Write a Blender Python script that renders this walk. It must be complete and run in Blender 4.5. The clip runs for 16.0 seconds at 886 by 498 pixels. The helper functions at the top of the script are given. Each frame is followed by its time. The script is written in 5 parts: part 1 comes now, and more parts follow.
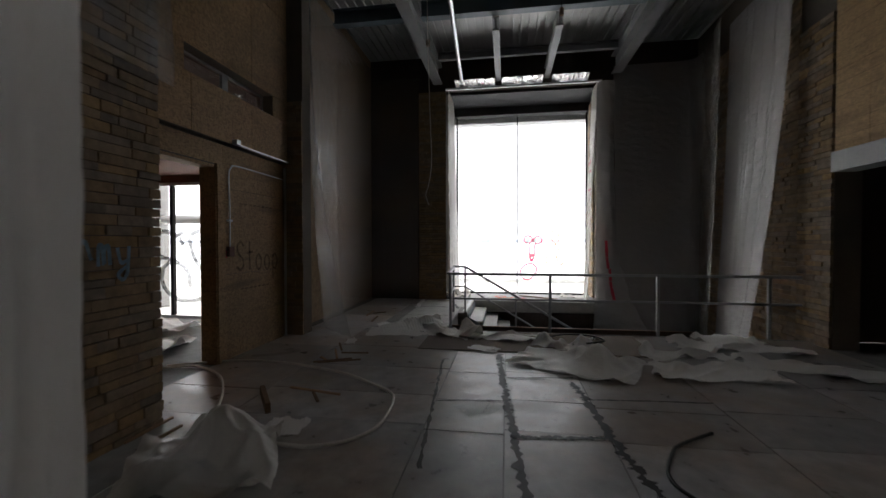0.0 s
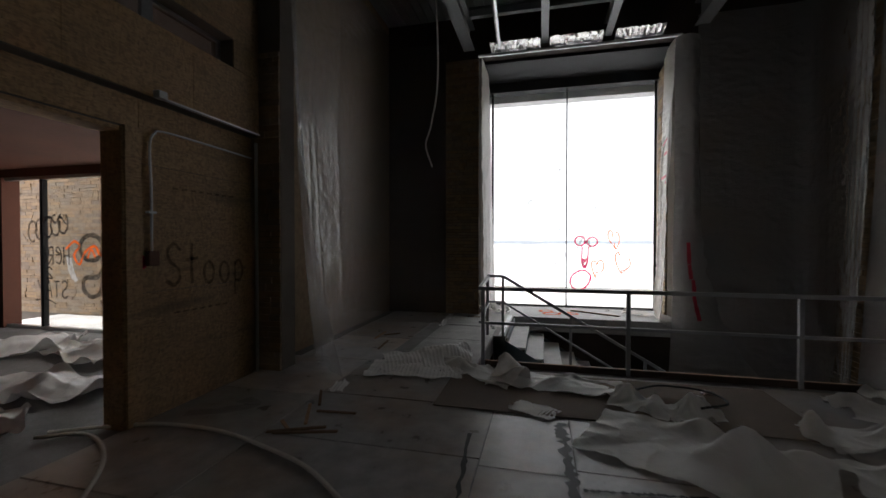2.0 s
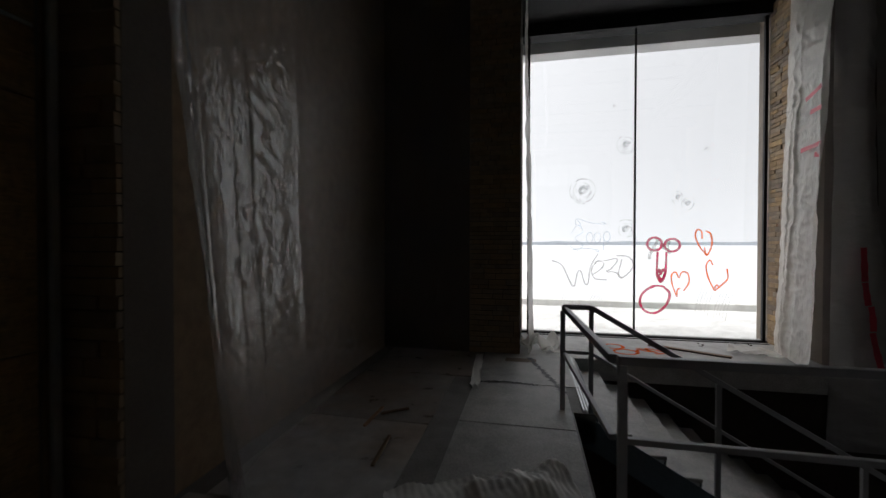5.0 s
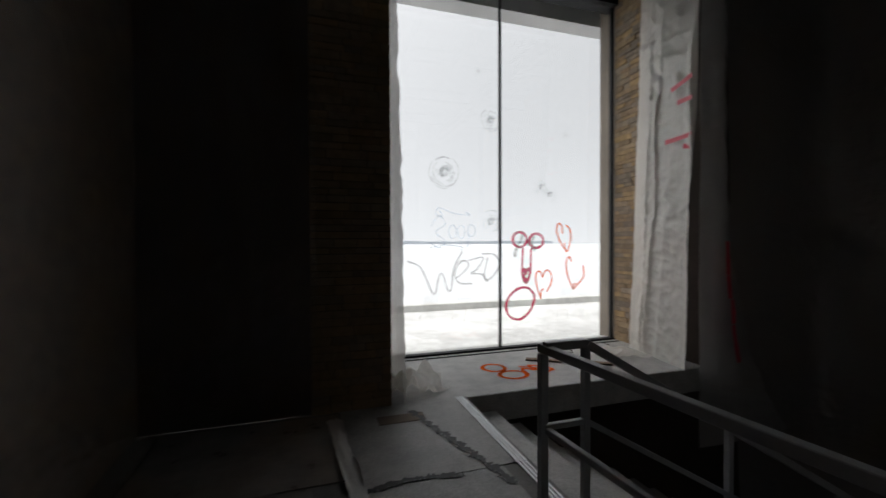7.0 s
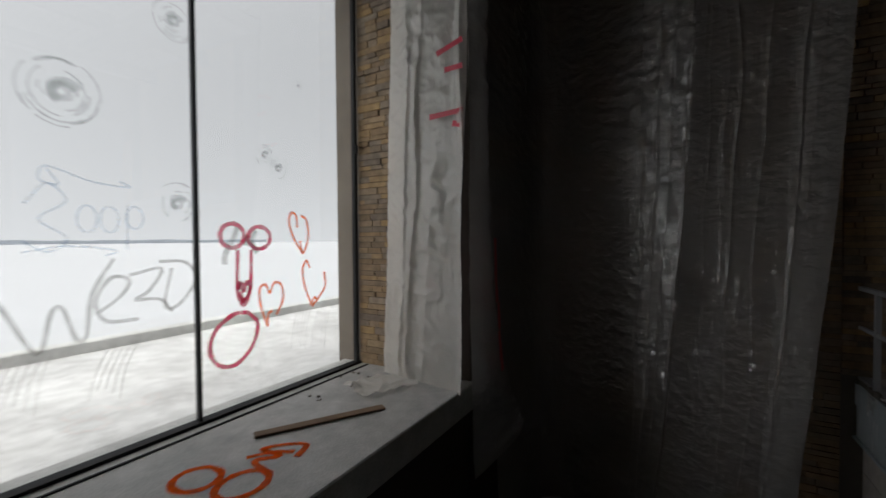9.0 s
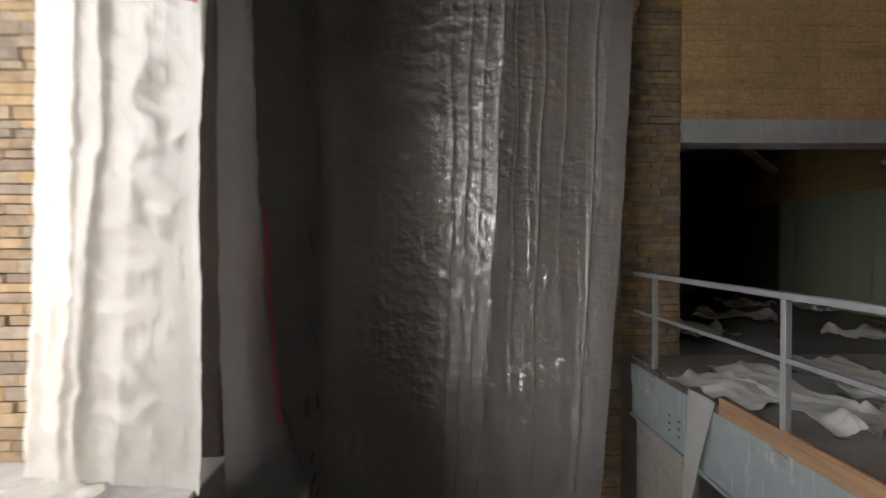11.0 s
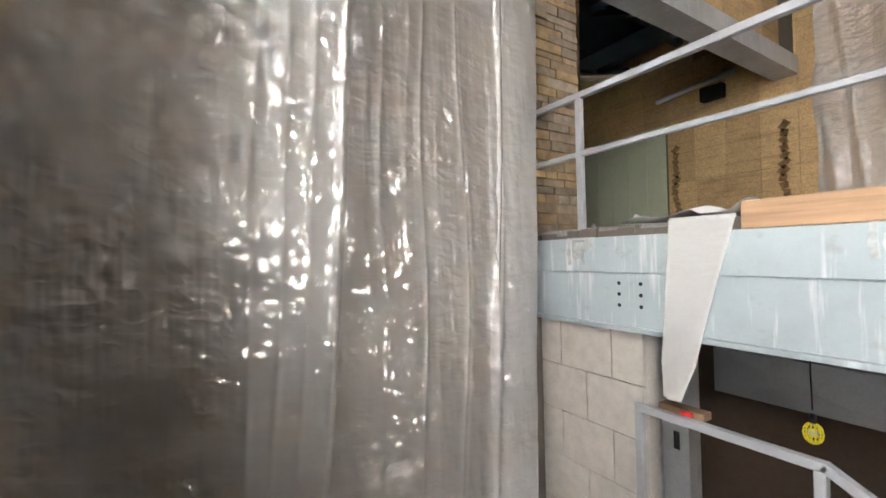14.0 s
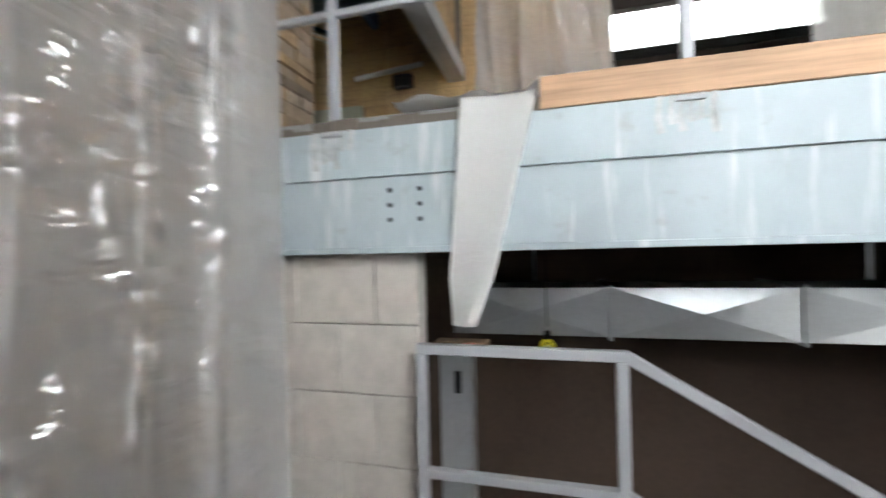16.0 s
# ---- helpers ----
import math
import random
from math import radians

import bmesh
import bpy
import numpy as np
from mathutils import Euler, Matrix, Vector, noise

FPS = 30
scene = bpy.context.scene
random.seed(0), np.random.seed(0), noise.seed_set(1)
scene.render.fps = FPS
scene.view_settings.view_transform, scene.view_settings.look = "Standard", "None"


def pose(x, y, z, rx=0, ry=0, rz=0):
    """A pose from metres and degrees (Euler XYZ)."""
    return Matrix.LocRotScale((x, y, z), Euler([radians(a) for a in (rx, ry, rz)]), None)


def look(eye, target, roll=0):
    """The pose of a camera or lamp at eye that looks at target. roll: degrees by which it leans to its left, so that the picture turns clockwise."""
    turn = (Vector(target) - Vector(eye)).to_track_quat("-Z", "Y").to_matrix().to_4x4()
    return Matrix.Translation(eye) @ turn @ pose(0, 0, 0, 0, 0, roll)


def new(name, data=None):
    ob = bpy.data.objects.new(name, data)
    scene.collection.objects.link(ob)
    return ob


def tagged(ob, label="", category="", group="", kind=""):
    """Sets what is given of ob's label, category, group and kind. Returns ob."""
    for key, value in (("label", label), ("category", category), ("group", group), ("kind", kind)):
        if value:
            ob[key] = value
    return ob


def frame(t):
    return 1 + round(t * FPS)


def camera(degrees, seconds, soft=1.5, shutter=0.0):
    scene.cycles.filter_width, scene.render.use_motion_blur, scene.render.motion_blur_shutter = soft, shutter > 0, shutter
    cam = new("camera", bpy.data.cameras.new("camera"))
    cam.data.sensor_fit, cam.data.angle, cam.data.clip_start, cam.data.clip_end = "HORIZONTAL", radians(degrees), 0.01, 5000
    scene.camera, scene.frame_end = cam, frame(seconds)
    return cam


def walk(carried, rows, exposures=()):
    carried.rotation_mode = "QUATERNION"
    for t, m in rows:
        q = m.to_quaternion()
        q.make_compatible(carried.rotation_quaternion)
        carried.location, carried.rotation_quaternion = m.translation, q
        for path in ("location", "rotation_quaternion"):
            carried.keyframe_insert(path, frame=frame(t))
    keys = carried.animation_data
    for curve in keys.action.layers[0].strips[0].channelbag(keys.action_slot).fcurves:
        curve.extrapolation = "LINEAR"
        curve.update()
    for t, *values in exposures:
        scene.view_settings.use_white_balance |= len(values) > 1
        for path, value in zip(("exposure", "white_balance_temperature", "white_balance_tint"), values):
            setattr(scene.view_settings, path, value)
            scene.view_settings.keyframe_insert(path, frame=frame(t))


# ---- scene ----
cam = camera(94.2, 16.0, 1.5, 0.5)
SKY = 0.075
PATH = [
    (0, (1.193, 0.356, 1.692), (0.886, 2.332, 1.654), -0.1),
    (0.5, (1.164, 0.91, 1.718), (0.812, 2.879, 1.678), -0.3),
    (1, (1.133, 1.45, 1.723), (0.796, 3.421, 1.685), -0.1),
    (1.5, (1.063, 1.986, 1.711), (0.71, 3.954, 1.676), -0.3),
    (2, (0.927, 2.528, 1.702), (0.454, 4.471, 1.67), 0.0),
    (2.5, (0.772, 3.064, 1.727), (0.424, 5.033, 1.695), 0.1),
    (3, (0.581, 3.592, 1.72), (0.187, 5.552, 1.694), 0.0),
    (3.5, (0.343, 4.079, 1.729), (-0.128, 6.023, 1.699), 0.2),
    (4, (0.154, 4.626, 1.717), (-0.325, 6.568, 1.689), 0.2),
    (4.2, (0.069, 4.806, 1.734), (-0.418, 6.746, 1.709), 0.2),
    (6.3, (-1.133, 7.097, 1.755), (-1.029, 9.094, 1.724), -0.6),
    (6.5, (-1.193, 7.349, 1.753), (-0.959, 9.336, 1.731), -0.7),
    (7, (-1.356, 7.949, 1.696), (-0.737, 9.851, 1.665), -0.2),
    (7.5, (-1.369, 8.466, 1.679), (-0.354, 10.189, 1.644), -0.3),
    (8, (-1.225, 9.063, 1.683), (0.125, 10.538, 1.644), -0.1),
    (8.5, (-1.049, 9.629, 1.694), (0.556, 10.821, 1.644), -0.0),
    (9, (-0.631, 10.048, 1.688), (1.105, 11.038, 1.642), -0.4),
    (9.5, (-0.314, 10.498, 1.677), (1.593, 11.1, 1.626), -0.4),
    (9.9, (0.11, 10.529, 1.631), (2.079, 10.878, 1.605), -0.3),
    (10, (0.258, 10.523, 1.641), (2.23, 10.853, 1.585), -0.4),
    (10.2, (0.351, 10.468, 1.664), (2.328, 10.764, 1.608), -0.4),
    (12.3, (2.208, 11.249, 0.649), (4.085, 10.559, 0.62), 0.0),
    (12.5, (2.33, 11.237, 0.519), (4.195, 10.513, 0.497), 0.0),
    (13, (2.746, 11.068, 0.244), (4.57, 10.248, 0.247), 0.2),
    (13.5, (3.027, 10.974, 0.023), (4.813, 10.074, 0.037), -0.8),
    (14, (3.403, 10.824, -0.179), (5.105, 9.773, -0.152), -1.3),
    (14.5, (3.73, 10.76, -0.427), (5.371, 9.616, -0.396), -1.1),
    (15, (4.027, 10.613, -0.587), (5.519, 9.282, -0.557), -1.2),
    (15.5, (4.349, 10.494, -0.748), (5.51, 8.865, -0.72), -1.1),
    (16, (4.445, 10.228, -0.758), (4.962, 8.296, -0.74), -1.3),
]
EXPOSURE = [(0.0, 3.25, 6500, 14), (2.0, 2.85, 6500, 14), (3.5, 2.35, 6500, 14), (6.5, 2.0, 6500, 13), (8.0, 2.0, 6500, 12), (9.0, 1.7, 6500, 12), (10.2, 2.3, 6600, 13), (12.3, 6.15, 7000, 15), (14.0, 6.1, 6800, 14), (15.0, 6.0, 6600, 13), (16.0, 5.9, 6350, 11)]
walk(cam, [(t, look(eye, target, roll)) for t, eye, target, roll in PATH], EXPOSURE)
# ---- world, sun, exposure ----
world = bpy.data.worlds.new("world")
scene.world = world
world.use_nodes = True
wn = world.node_tree
wn.nodes.clear()
sky = wn.nodes.new("ShaderNodeTexSky")
sky.sky_type = "NISHITA"
sky.sun_disc = False
sky.sun_elevation, sky.sun_rotation = radians(56), radians(270)
sky.air_density, sky.dust_density = 1.0, 4.0
lift = wn.nodes.new("ShaderNodeMapping")
lift.inputs["Location"].default_value = (0, 0, 0.35)
wn.links.new(wn.nodes.new("ShaderNodeTexCoord").outputs["Generated"], lift.inputs[0])
wn.links.new(lift.outputs[0], sky.inputs[0])
haze = wn.nodes.new("ShaderNodeHueSaturation")
haze.inputs["Saturation"].default_value = 0.07
back = wn.nodes.new("ShaderNodeBackground")
back.inputs["Strength"].default_value = SKY
wout = wn.nodes.new("ShaderNodeOutputWorld")
wn.links.new(sky.outputs[0], haze.inputs["Color"])
wn.links.new(haze.outputs[0], back.inputs["Color"])
wn.links.new(back.outputs[0], wout.inputs[0])
sun = new("sun", bpy.data.lights.new("sun", "SUN"))
sun.data.energy, sun.data.angle, sun.data.color = 0.6, radians(30), (1.0, 0.96, 0.9)
sun.matrix_world = look((-20, 0, 30), (0, 0, 0))


# ---- materials ----
class Mat:
    """A node material under construction."""

    def __init__(self, name):
        self.m = bpy.data.materials.new(name)
        self.m.use_nodes = True
        self.t = self.m.node_tree
        self.t.nodes.clear()
        self.out = self.n("ShaderNodeOutputMaterial")
        self.co = self.n("ShaderNodeTexCoord").outputs["Object"]
        self.geo = self.n("ShaderNodeNewGeometry")

    def n(self, kind, **values):
        node = self.t.nodes.new(kind)
        for k, v in values.items():
            node.inputs[k.replace("_", " ")].default_value = v
        return node

    def link(self, a, b):
        self.t.links.new(a, b)

    def world(self, scale=(1, 1, 1)):
        mp = self.n("ShaderNodeMapping")
        mp.inputs["Scale"].default_value = scale
        self.link(self.geo.outputs["Position"], mp.inputs[0])
        return mp.outputs[0]

    def noise(self, scale, detail=4.0, vec=None, rough=0.6):
        nd = self.n("ShaderNodeTexNoise", Scale=scale, Detail=detail, Roughness=rough)
        self.link(vec if vec is not None else self.world(), nd.inputs["Vector"])
        return nd.outputs["Fac"]

    def ramp(self, fac, stops):
        r = self.n("ShaderNodeValToRGB")
        el = r.color_ramp.elements
        while len(el) < len(stops):
            el.new(0.5)
        for e, (p, c) in zip(el, stops):
            e.position, e.color = p, (*c, 1) if len(c) == 3 else c
        self.link(fac, r.inputs[0])
        return r.outputs[0]

    def mix(self, fac, a, b, mode="MIX"):
        nd = self.n("ShaderNodeMix")
        nd.data_type, nd.blend_type = "RGBA", mode
        for socket, value in ((nd.inputs[0], fac), (nd.inputs[6], a), (nd.inputs[7], b)):
            if isinstance(value, (int, float)):
                socket.default_value = value
            elif isinstance(value, tuple):
                socket.default_value = (*value, 1)
            else:
                self.link(value, socket)
        return nd.outputs[2]

    def per_piece(self, low, high):
        mr = self.n("ShaderNodeMapRange")
        mr.inputs["To Min"].default_value, mr.inputs["To Max"].default_value = low, high
        self.link(self.n("ShaderNodeObjectInfo").outputs["Random"], mr.inputs[0])
        return mr.outputs[0]

    def per_island(self, low, high):
        mr = self.n("ShaderNodeMapRange")
        mr.inputs["To Min"].default_value, mr.inputs["To Max"].default_value = low, high
        self.link(self.geo.outputs["Random Per Island"], mr.inputs[0])
        return mr.outputs[0]

    def gloss(self, low, high, normal=None):
        """Share of gloss on a thin skin, more at a slant."""
        lw = self.n("ShaderNodeLayerWeight", Blend=0.5)
        if normal is not None:
            self.link(normal, lw.inputs["Normal"])
        pw = self.n("ShaderNodeMath")
        pw.operation = "POWER"
        pw.inputs[1].default_value = 4.0
        self.link(lw.outputs["Facing"], pw.inputs[0])
        mr = self.n("ShaderNodeMapRange")
        mr.inputs["To Min"].default_value, mr.inputs["To Max"].default_value = low, high
        self.link(pw.outputs[0], mr.inputs[0])
        return mr.outputs[0]

    def finish(self, colour, rough=0.7, metal=0.0, bump=None, height=0.3, dist=0.01, spec=0.5):
        p = self.n("ShaderNodeBsdfPrincipled", Metallic=metal)
        p.inputs["Specular IOR Level"].default_value = spec
        for name, v in (("Base Color", colour), ("Roughness", rough)):
            if isinstance(v, tuple):
                p.inputs[name].default_value = (*v, 1)
            elif isinstance(v, (int, float)):
                p.inputs[name].default_value = v
            else:
                self.link(v, p.inputs[name])
        if bump is not None:
            b = self.n("ShaderNodeBump", Strength=height, Distance=dist)
            self.link(bump, b.inputs["Height"])
            self.link(b.outputs[0], p.inputs["Normal"])
        self.link(p.outputs[0], self.out.inputs[0])
        self.p = p
        return self.m


def plain(name, colour, rough=0.7, metal=0.0, vary=0.25, scale=6.0, bump=0.15, spec=0.5):
    """Colour with stains and grain at two scales."""
    a = Mat(name)
    big, fine = a.noise(scale * 0.2, 5), a.noise(scale * 8, 3)
    lo = tuple(c * (1 - vary) for c in colour)
    hi = tuple(min(1, c * (1 + vary)) for c in colour)
    col = a.mix(0.35, a.ramp(big, [(0.3, lo), (0.7, hi)]), a.ramp(fine, [(0.3, lo), (0.7, hi)]))
    return a.finish(col, rough, metal, fine, bump, 0.004, spec)


def concrete_mat(name, colour, rough=0.75, wet=0.0):
    a = Mat(name)
    big, mid, fine = a.noise(0.7, 6), a.noise(5, 6), a.noise(60, 3)
    lo, hi = tuple(c * 0.62 for c in colour), tuple(min(1, c * 1.3) for c in colour)
    col = a.mix(0.45, a.ramp(big, [(0.32, lo), (0.68, hi)]), a.ramp(mid, [(0.3, lo), (0.7, hi)]))
    col = a.mix(0.12, col, a.ramp(fine, [(0.4, (0, 0, 0)), (0.6, (1, 1, 1))]), "OVERLAY")
    rr = a.ramp(big, [(0.35, (rough - wet,) * 3), (0.65, (rough,) * 3)])
    return a.finish(col, rr, 0, a.mix(0.5, mid, fine), 0.25, 0.006)


def board_mat():
    """Worn floor protection boards over the slab."""
    a = Mat("floor_board")
    big, mid, fine = a.noise(0.55, 6), a.noise(4, 6), a.noise(45, 3)
    grey = a.ramp(mid, [(0.25, (0.25, 0.257, 0.262)), (0.75, (0.55, 0.55, 0.545))])
    tan = a.ramp(mid, [(0.25, (0.26, 0.215, 0.175)), (0.75, (0.48, 0.4, 0.34))])
    col = a.mix(a.ramp(big, [(0.42, (0, 0, 0)), (0.58, (1, 1, 1))]), grey, tan)
    col = a.mix(1.0, col, a.per_piece(0.75, 1.2), "MULTIPLY")
    rr = a.ramp(mid, [(0.3, (0.24,) * 3), (0.7, (0.5,) * 3)])
    return a.finish(col, rr, 0, a.mix(0.6, mid, fine), 0.25, 0.006)


def osb_mat(name, base=(0.33, 0.21, 0.105), rough_look=0.75, grid=0.0):
    """Strand board: flakes of many tints in all directions."""
    a = Mat(name)
    def flakes(vec_scale, s):
        v = a.n("ShaderNodeTexVoronoi", Scale=s, Randomness=1.0)
        a.link(a.world(vec_scale), v.inputs["Vector"])
        return v.outputs["Color"]
    f1, f2 = flakes((1, 0.9, 3.2), 26), flakes((2.6, 2.4, 1), 24)
    grey = a.n("ShaderNodeRGBToBW")
    a.link(a.mix(a.noise(9, 2), f1, f2), grey.inputs[0])
    dark, light = tuple(c * (1 - 0.5 * rough_look) for c in base), tuple(min(1, c * (1 + 0.45 * rough_look)) for c in base)
    col = a.ramp(grey.outputs[0], [(0.15, dark), (0.5, base), (0.85, light)])
    stain = a.noise(0.9, 6)
    col = a.mix(a.ramp(stain, [(0.5, (0, 0, 0)), (0.75, (0.75 * rough_look,) * 3)]), col, tuple(c * 0.35 for c in base))
    streak = a.noise(1.4, 5, a.world((0.35, 0.35, 2.6)))
    col = a.mix(a.ramp(streak, [(0.56, (0, 0, 0)), (0.68, (0.6 * rough_look,) * 3)]), col, (0.07, 0.05, 0.035))
    col = a.mix(1.0, col, a.per_piece(0.85, 1.12), "MULTIPLY")
    if grid:
        xyz = a.n("ShaderNodeSeparateXYZ")
        a.link(a.world(), xyz.inputs[0])
        step = a.n("ShaderNodeMath")
        step.operation = "DIVIDE"
        step.inputs[1].default_value = grid
        a.link(xyz.outputs["Z"], step.inputs[0])
        part_of = a.n("ShaderNodeMath")
        part_of.operation = "FRACT"
        a.link(step.outputs[0], part_of.inputs[0])
        line = a.ramp(part_of.outputs[0], [(0.0, (0.55,) * 3), (0.035, (0.55,) * 3), (0.045, (0, 0, 0))])
        worn = a.ramp(a.noise(5, 3), [(0.35, (0.2,) * 3), (0.6, (1, 1, 1))])
        col = a.mix(a.mix(1.0, line, worn, "MULTIPLY"), col, (0.09, 0.055, 0.03))
    return a.finish(col, 0.72, 0, grey.outputs[0], 0.25, 0.004)


def stone_mat(name, tints, island=False, mottle=0.55):
    a = Mat(name)
    rnd = a.per_island(0, 1) if island else a.per_piece(0, 1)
    col = a.ramp(rnd, [(i / max(1, len(tints) - 1), c) for i, c in enumerate(tints)])
    mid, fine = a.noise(9, 6), a.noise(70, 3)
    col = a.mix(mottle, col, a.ramp(mid, [(0.3, (0.25,) * 3), (0.7, (0.8,) * 3)]), "OVERLAY")
    return a.finish(col, 0.85, 0, a.mix(0.4, mid, fine), 0.6, 0.008)


def film_mat(name, cover=0.42, tint=(0.86, 0.86, 0.85), scale=7.0, rough=0.1, low=0.06, high=0.6, relief=0.5, back=0.5, soft=0.15, flat=2.1, broad=0.0, patchy=False, dist=0.05):
    """Polythene film: part clear, part milky, with a crinkled gloss. relief bends the gloss, soft the milk, broad is a hazy sheen."""
    a = Mat(name)
    warp = a.n("ShaderNodeTexNoise", Scale=2.2, Detail=3.0)
    a.link(a.world((1, 1, 0.8)), warp.inputs["Vector"])
    bent = a.mix(0.3, a.world((1, 1, flat)), warp.outputs["Color"], "ADD")
    fine, mid, big = a.noise(scale * 2.6, 1, bent, 0.4), a.noise(scale, 1, bent, 0.4), a.noise(9.0, 2, a.world((1, 1, 0.09)))
    crease = a.ramp(a.noise(scale * 1.5, 1, bent, 0.4), [(0.36, (0, 0, 0)), (0.5, (1, 1, 1)), (0.64, (0, 0, 0))])
    height = a.mix(0.14, a.mix(0.4, mid, big), a.mix(0.35, fine, crease))
    b, c = a.n("ShaderNodeBump", Strength=relief, Distance=dist), a.n("ShaderNodeBump", Strength=soft, Distance=0.06)
    a.link(height, b.inputs["Height"]); a.link(height, c.inputs["Height"])
    if patchy:
        a.link(a.ramp(a.noise(1.1, 2), [(0.4, (relief * 0.45,) * 3), (0.56, (relief,) * 3)]), b.inputs["Strength"])
    dif, tra = a.n("ShaderNodeBsdfDiffuse"), a.n("ShaderNodeBsdfTranslucent")
    for nd in (dif, tra):
        nd.inputs["Color"].default_value = (*tint, 1)
        a.link(c.outputs[0], nd.inputs["Normal"])
    milk = a.n("ShaderNodeMixShader")
    milk.inputs[0].default_value = back
    a.link(dif.outputs[0], milk.inputs[1]); a.link(tra.outputs[0], milk.inputs[2])
    clear = a.n("ShaderNodeBsdfTransparent")
    body = a.n("ShaderNodeMixShader")
    dirt = a.ramp(a.noise(1.1, 5), [(0.3, (cover * 0.94,) * 3), (0.7, (min(1, cover * 1.06),) * 3)])
    a.link(dirt, body.inputs[0])
    a.link(clear.outputs[0], body.inputs[1]); a.link(milk.outputs[0], body.inputs[2])
    last = body
    if broad:
        haze = a.n("ShaderNodeBsdfGlossy", Roughness=0.5)
        a.link(c.outputs[0], haze.inputs["Normal"])
        last = a.n("ShaderNodeMixShader")
        last.inputs[0].default_value = broad
        a.link(body.outputs[0], last.inputs[1]); a.link(haze.outputs[0], last.inputs[2])
    glo = a.n("ShaderNodeBsdfGlossy", Roughness=rough)
    a.link(b.outputs[0], glo.inputs["Normal"])
    top = a.n("ShaderNodeMixShader")
    a.link(a.gloss(low, high), top.inputs[0])
    a.link(last.outputs[0], top.inputs[1]); a.link(glo.outputs[0], top.inputs[2])
    a.link(top.outputs[0], a.out.inputs[0])
    return a.m


def glass_mat(name, tint=(0.97, 0.985, 0.98)):
    a = Mat(name)
    clear = a.n("ShaderNodeBsdfTransparent")
    clear.inputs[0].default_value = (*tint, 1)
    glo = a.n("ShaderNodeBsdfGlossy", Roughness=0.02)
    top = a.n("ShaderNodeMixShader")
    a.link(a.gloss(0.03, 0.8), top.inputs[0])
    a.link(clear.outputs[0], top.inputs[1]); a.link(glo.outputs[0], top.inputs[2])
    a.link(top.outputs[0], a.out.inputs[0])
    return a.m


def lumber_mat(name, colour):
    """Fresh softwood: long grain along x, knots and stains."""
    a = Mat(name)
    grain = a.noise(14, 5, a.world((0.12, 2.5, 2.5)))
    knot = a.n("ShaderNodeTexVoronoi", Scale=2.2, Randomness=1.0)
    a.link(a.world((1, 1, 1.6)), knot.inputs["Vector"])
    stain = a.noise(1.6, 5)
    col = a.ramp(grain, [(0.3, tuple(c * 0.72 for c in colour)), (0.5, colour), (0.72, tuple(c * 1.25 for c in colour))])
    col = a.mix(a.ramp(stain, [(0.5, (0, 0, 0)), (0.72, (0.5,) * 3)]), col, tuple(c * 0.6 for c in colour))
    col = a.mix(a.ramp(knot.outputs["Distance"], [(0.05, (0.75,) * 3), (0.1, (0, 0, 0))]), col, (0.12, 0.055, 0.025))
    return a.finish(col, 0.65, 0, grain, 0.2, 0.003)


def steel_paint(name, colour, streaks=0.5):
    """Primer-painted steel with white run-off streaks."""
    a = Mat(name)
    run = a.noise(3.0, 5, a.world((5, 5, 0.35)))
    big, fine = a.noise(1.2, 5), a.noise(40, 3)
    lo, hi = tuple(c * 0.8 for c in colour), tuple(min(1, c * 1.12) for c in colour)
    col = a.ramp(big, [(0.3, lo), (0.7, hi)])
    col = a.mix(a.ramp(run, [(0.57, (0, 0, 0)), (0.7, (streaks,) * 3)]), col, (0.74, 0.74, 0.72))
    grime = a.noise(6, 6, a.world((1, 1, 1.4)))
    col = a.mix(a.ramp(grime, [(0.6, (0, 0, 0)), (0.72, (0.45,) * 3)]), col, (0.26, 0.25, 0.23))
    return a.finish(col, 0.5, 0, fine, 0.08, 0.003)


FLOOR = board_mat()
SLAB = concrete_mat("concrete", (0.24, 0.235, 0.225))
SLAB_WHITE = concrete_mat("whitewashed_concrete", (0.6, 0.6, 0.58))
LEDGE = concrete_mat("ledge_stone", (0.42, 0.415, 0.4), 0.55)
TERRACE = concrete_mat("snowy_terrace", (0.62, 0.62, 0.61))
OSB = osb_mat("strand_board")
OSB_LIGHT = osb_mat("strand_board_light", (0.54, 0.36, 0.175), 0.5, 0.203)
STONE = stone_mat("sawn_stone", [(0.2, 0.14, 0.085), (0.3, 0.2, 0.11), (0.24, 0.19, 0.14), (0.36, 0.235, 0.11), (0.17, 0.13, 0.1), (0.29, 0.23, 0.17)])
STONE_STUFF = stone_mat("sawn_stone_far", [(0.2, 0.14, 0.085), (0.3, 0.2, 0.11), (0.24, 0.19, 0.14), (0.28, 0.2, 0.12), (0.2, 0.15, 0.11)], True, 0.4)
MORTAR = plain("mortar", (0.13, 0.11, 0.09), 0.9)
CMU = stone_mat("concrete_block", [(0.47, 0.435, 0.39), (0.5, 0.465, 0.42), (0.46, 0.425, 0.385)], False, 0.2)
GROUT = plain("pale_grout", (0.52, 0.49, 0.445), 0.9)
FILM = film_mat("clear_polythene", 0.16, (0.84, 0.85, 0.86), 12.0, 0.12, 0.07, 0.95, 1.0, 0.5, 0.1, 1.2, 0.12, True, 0.022)
FILM_STAIR = film_mat("hazy_polythene", 0.38, (0.9, 0.88, 0.855), 5.0, 0.06, 0.17, 0.5, 1.0, 0.5, 0.06, 2.0, 0.1, True, 0.24)
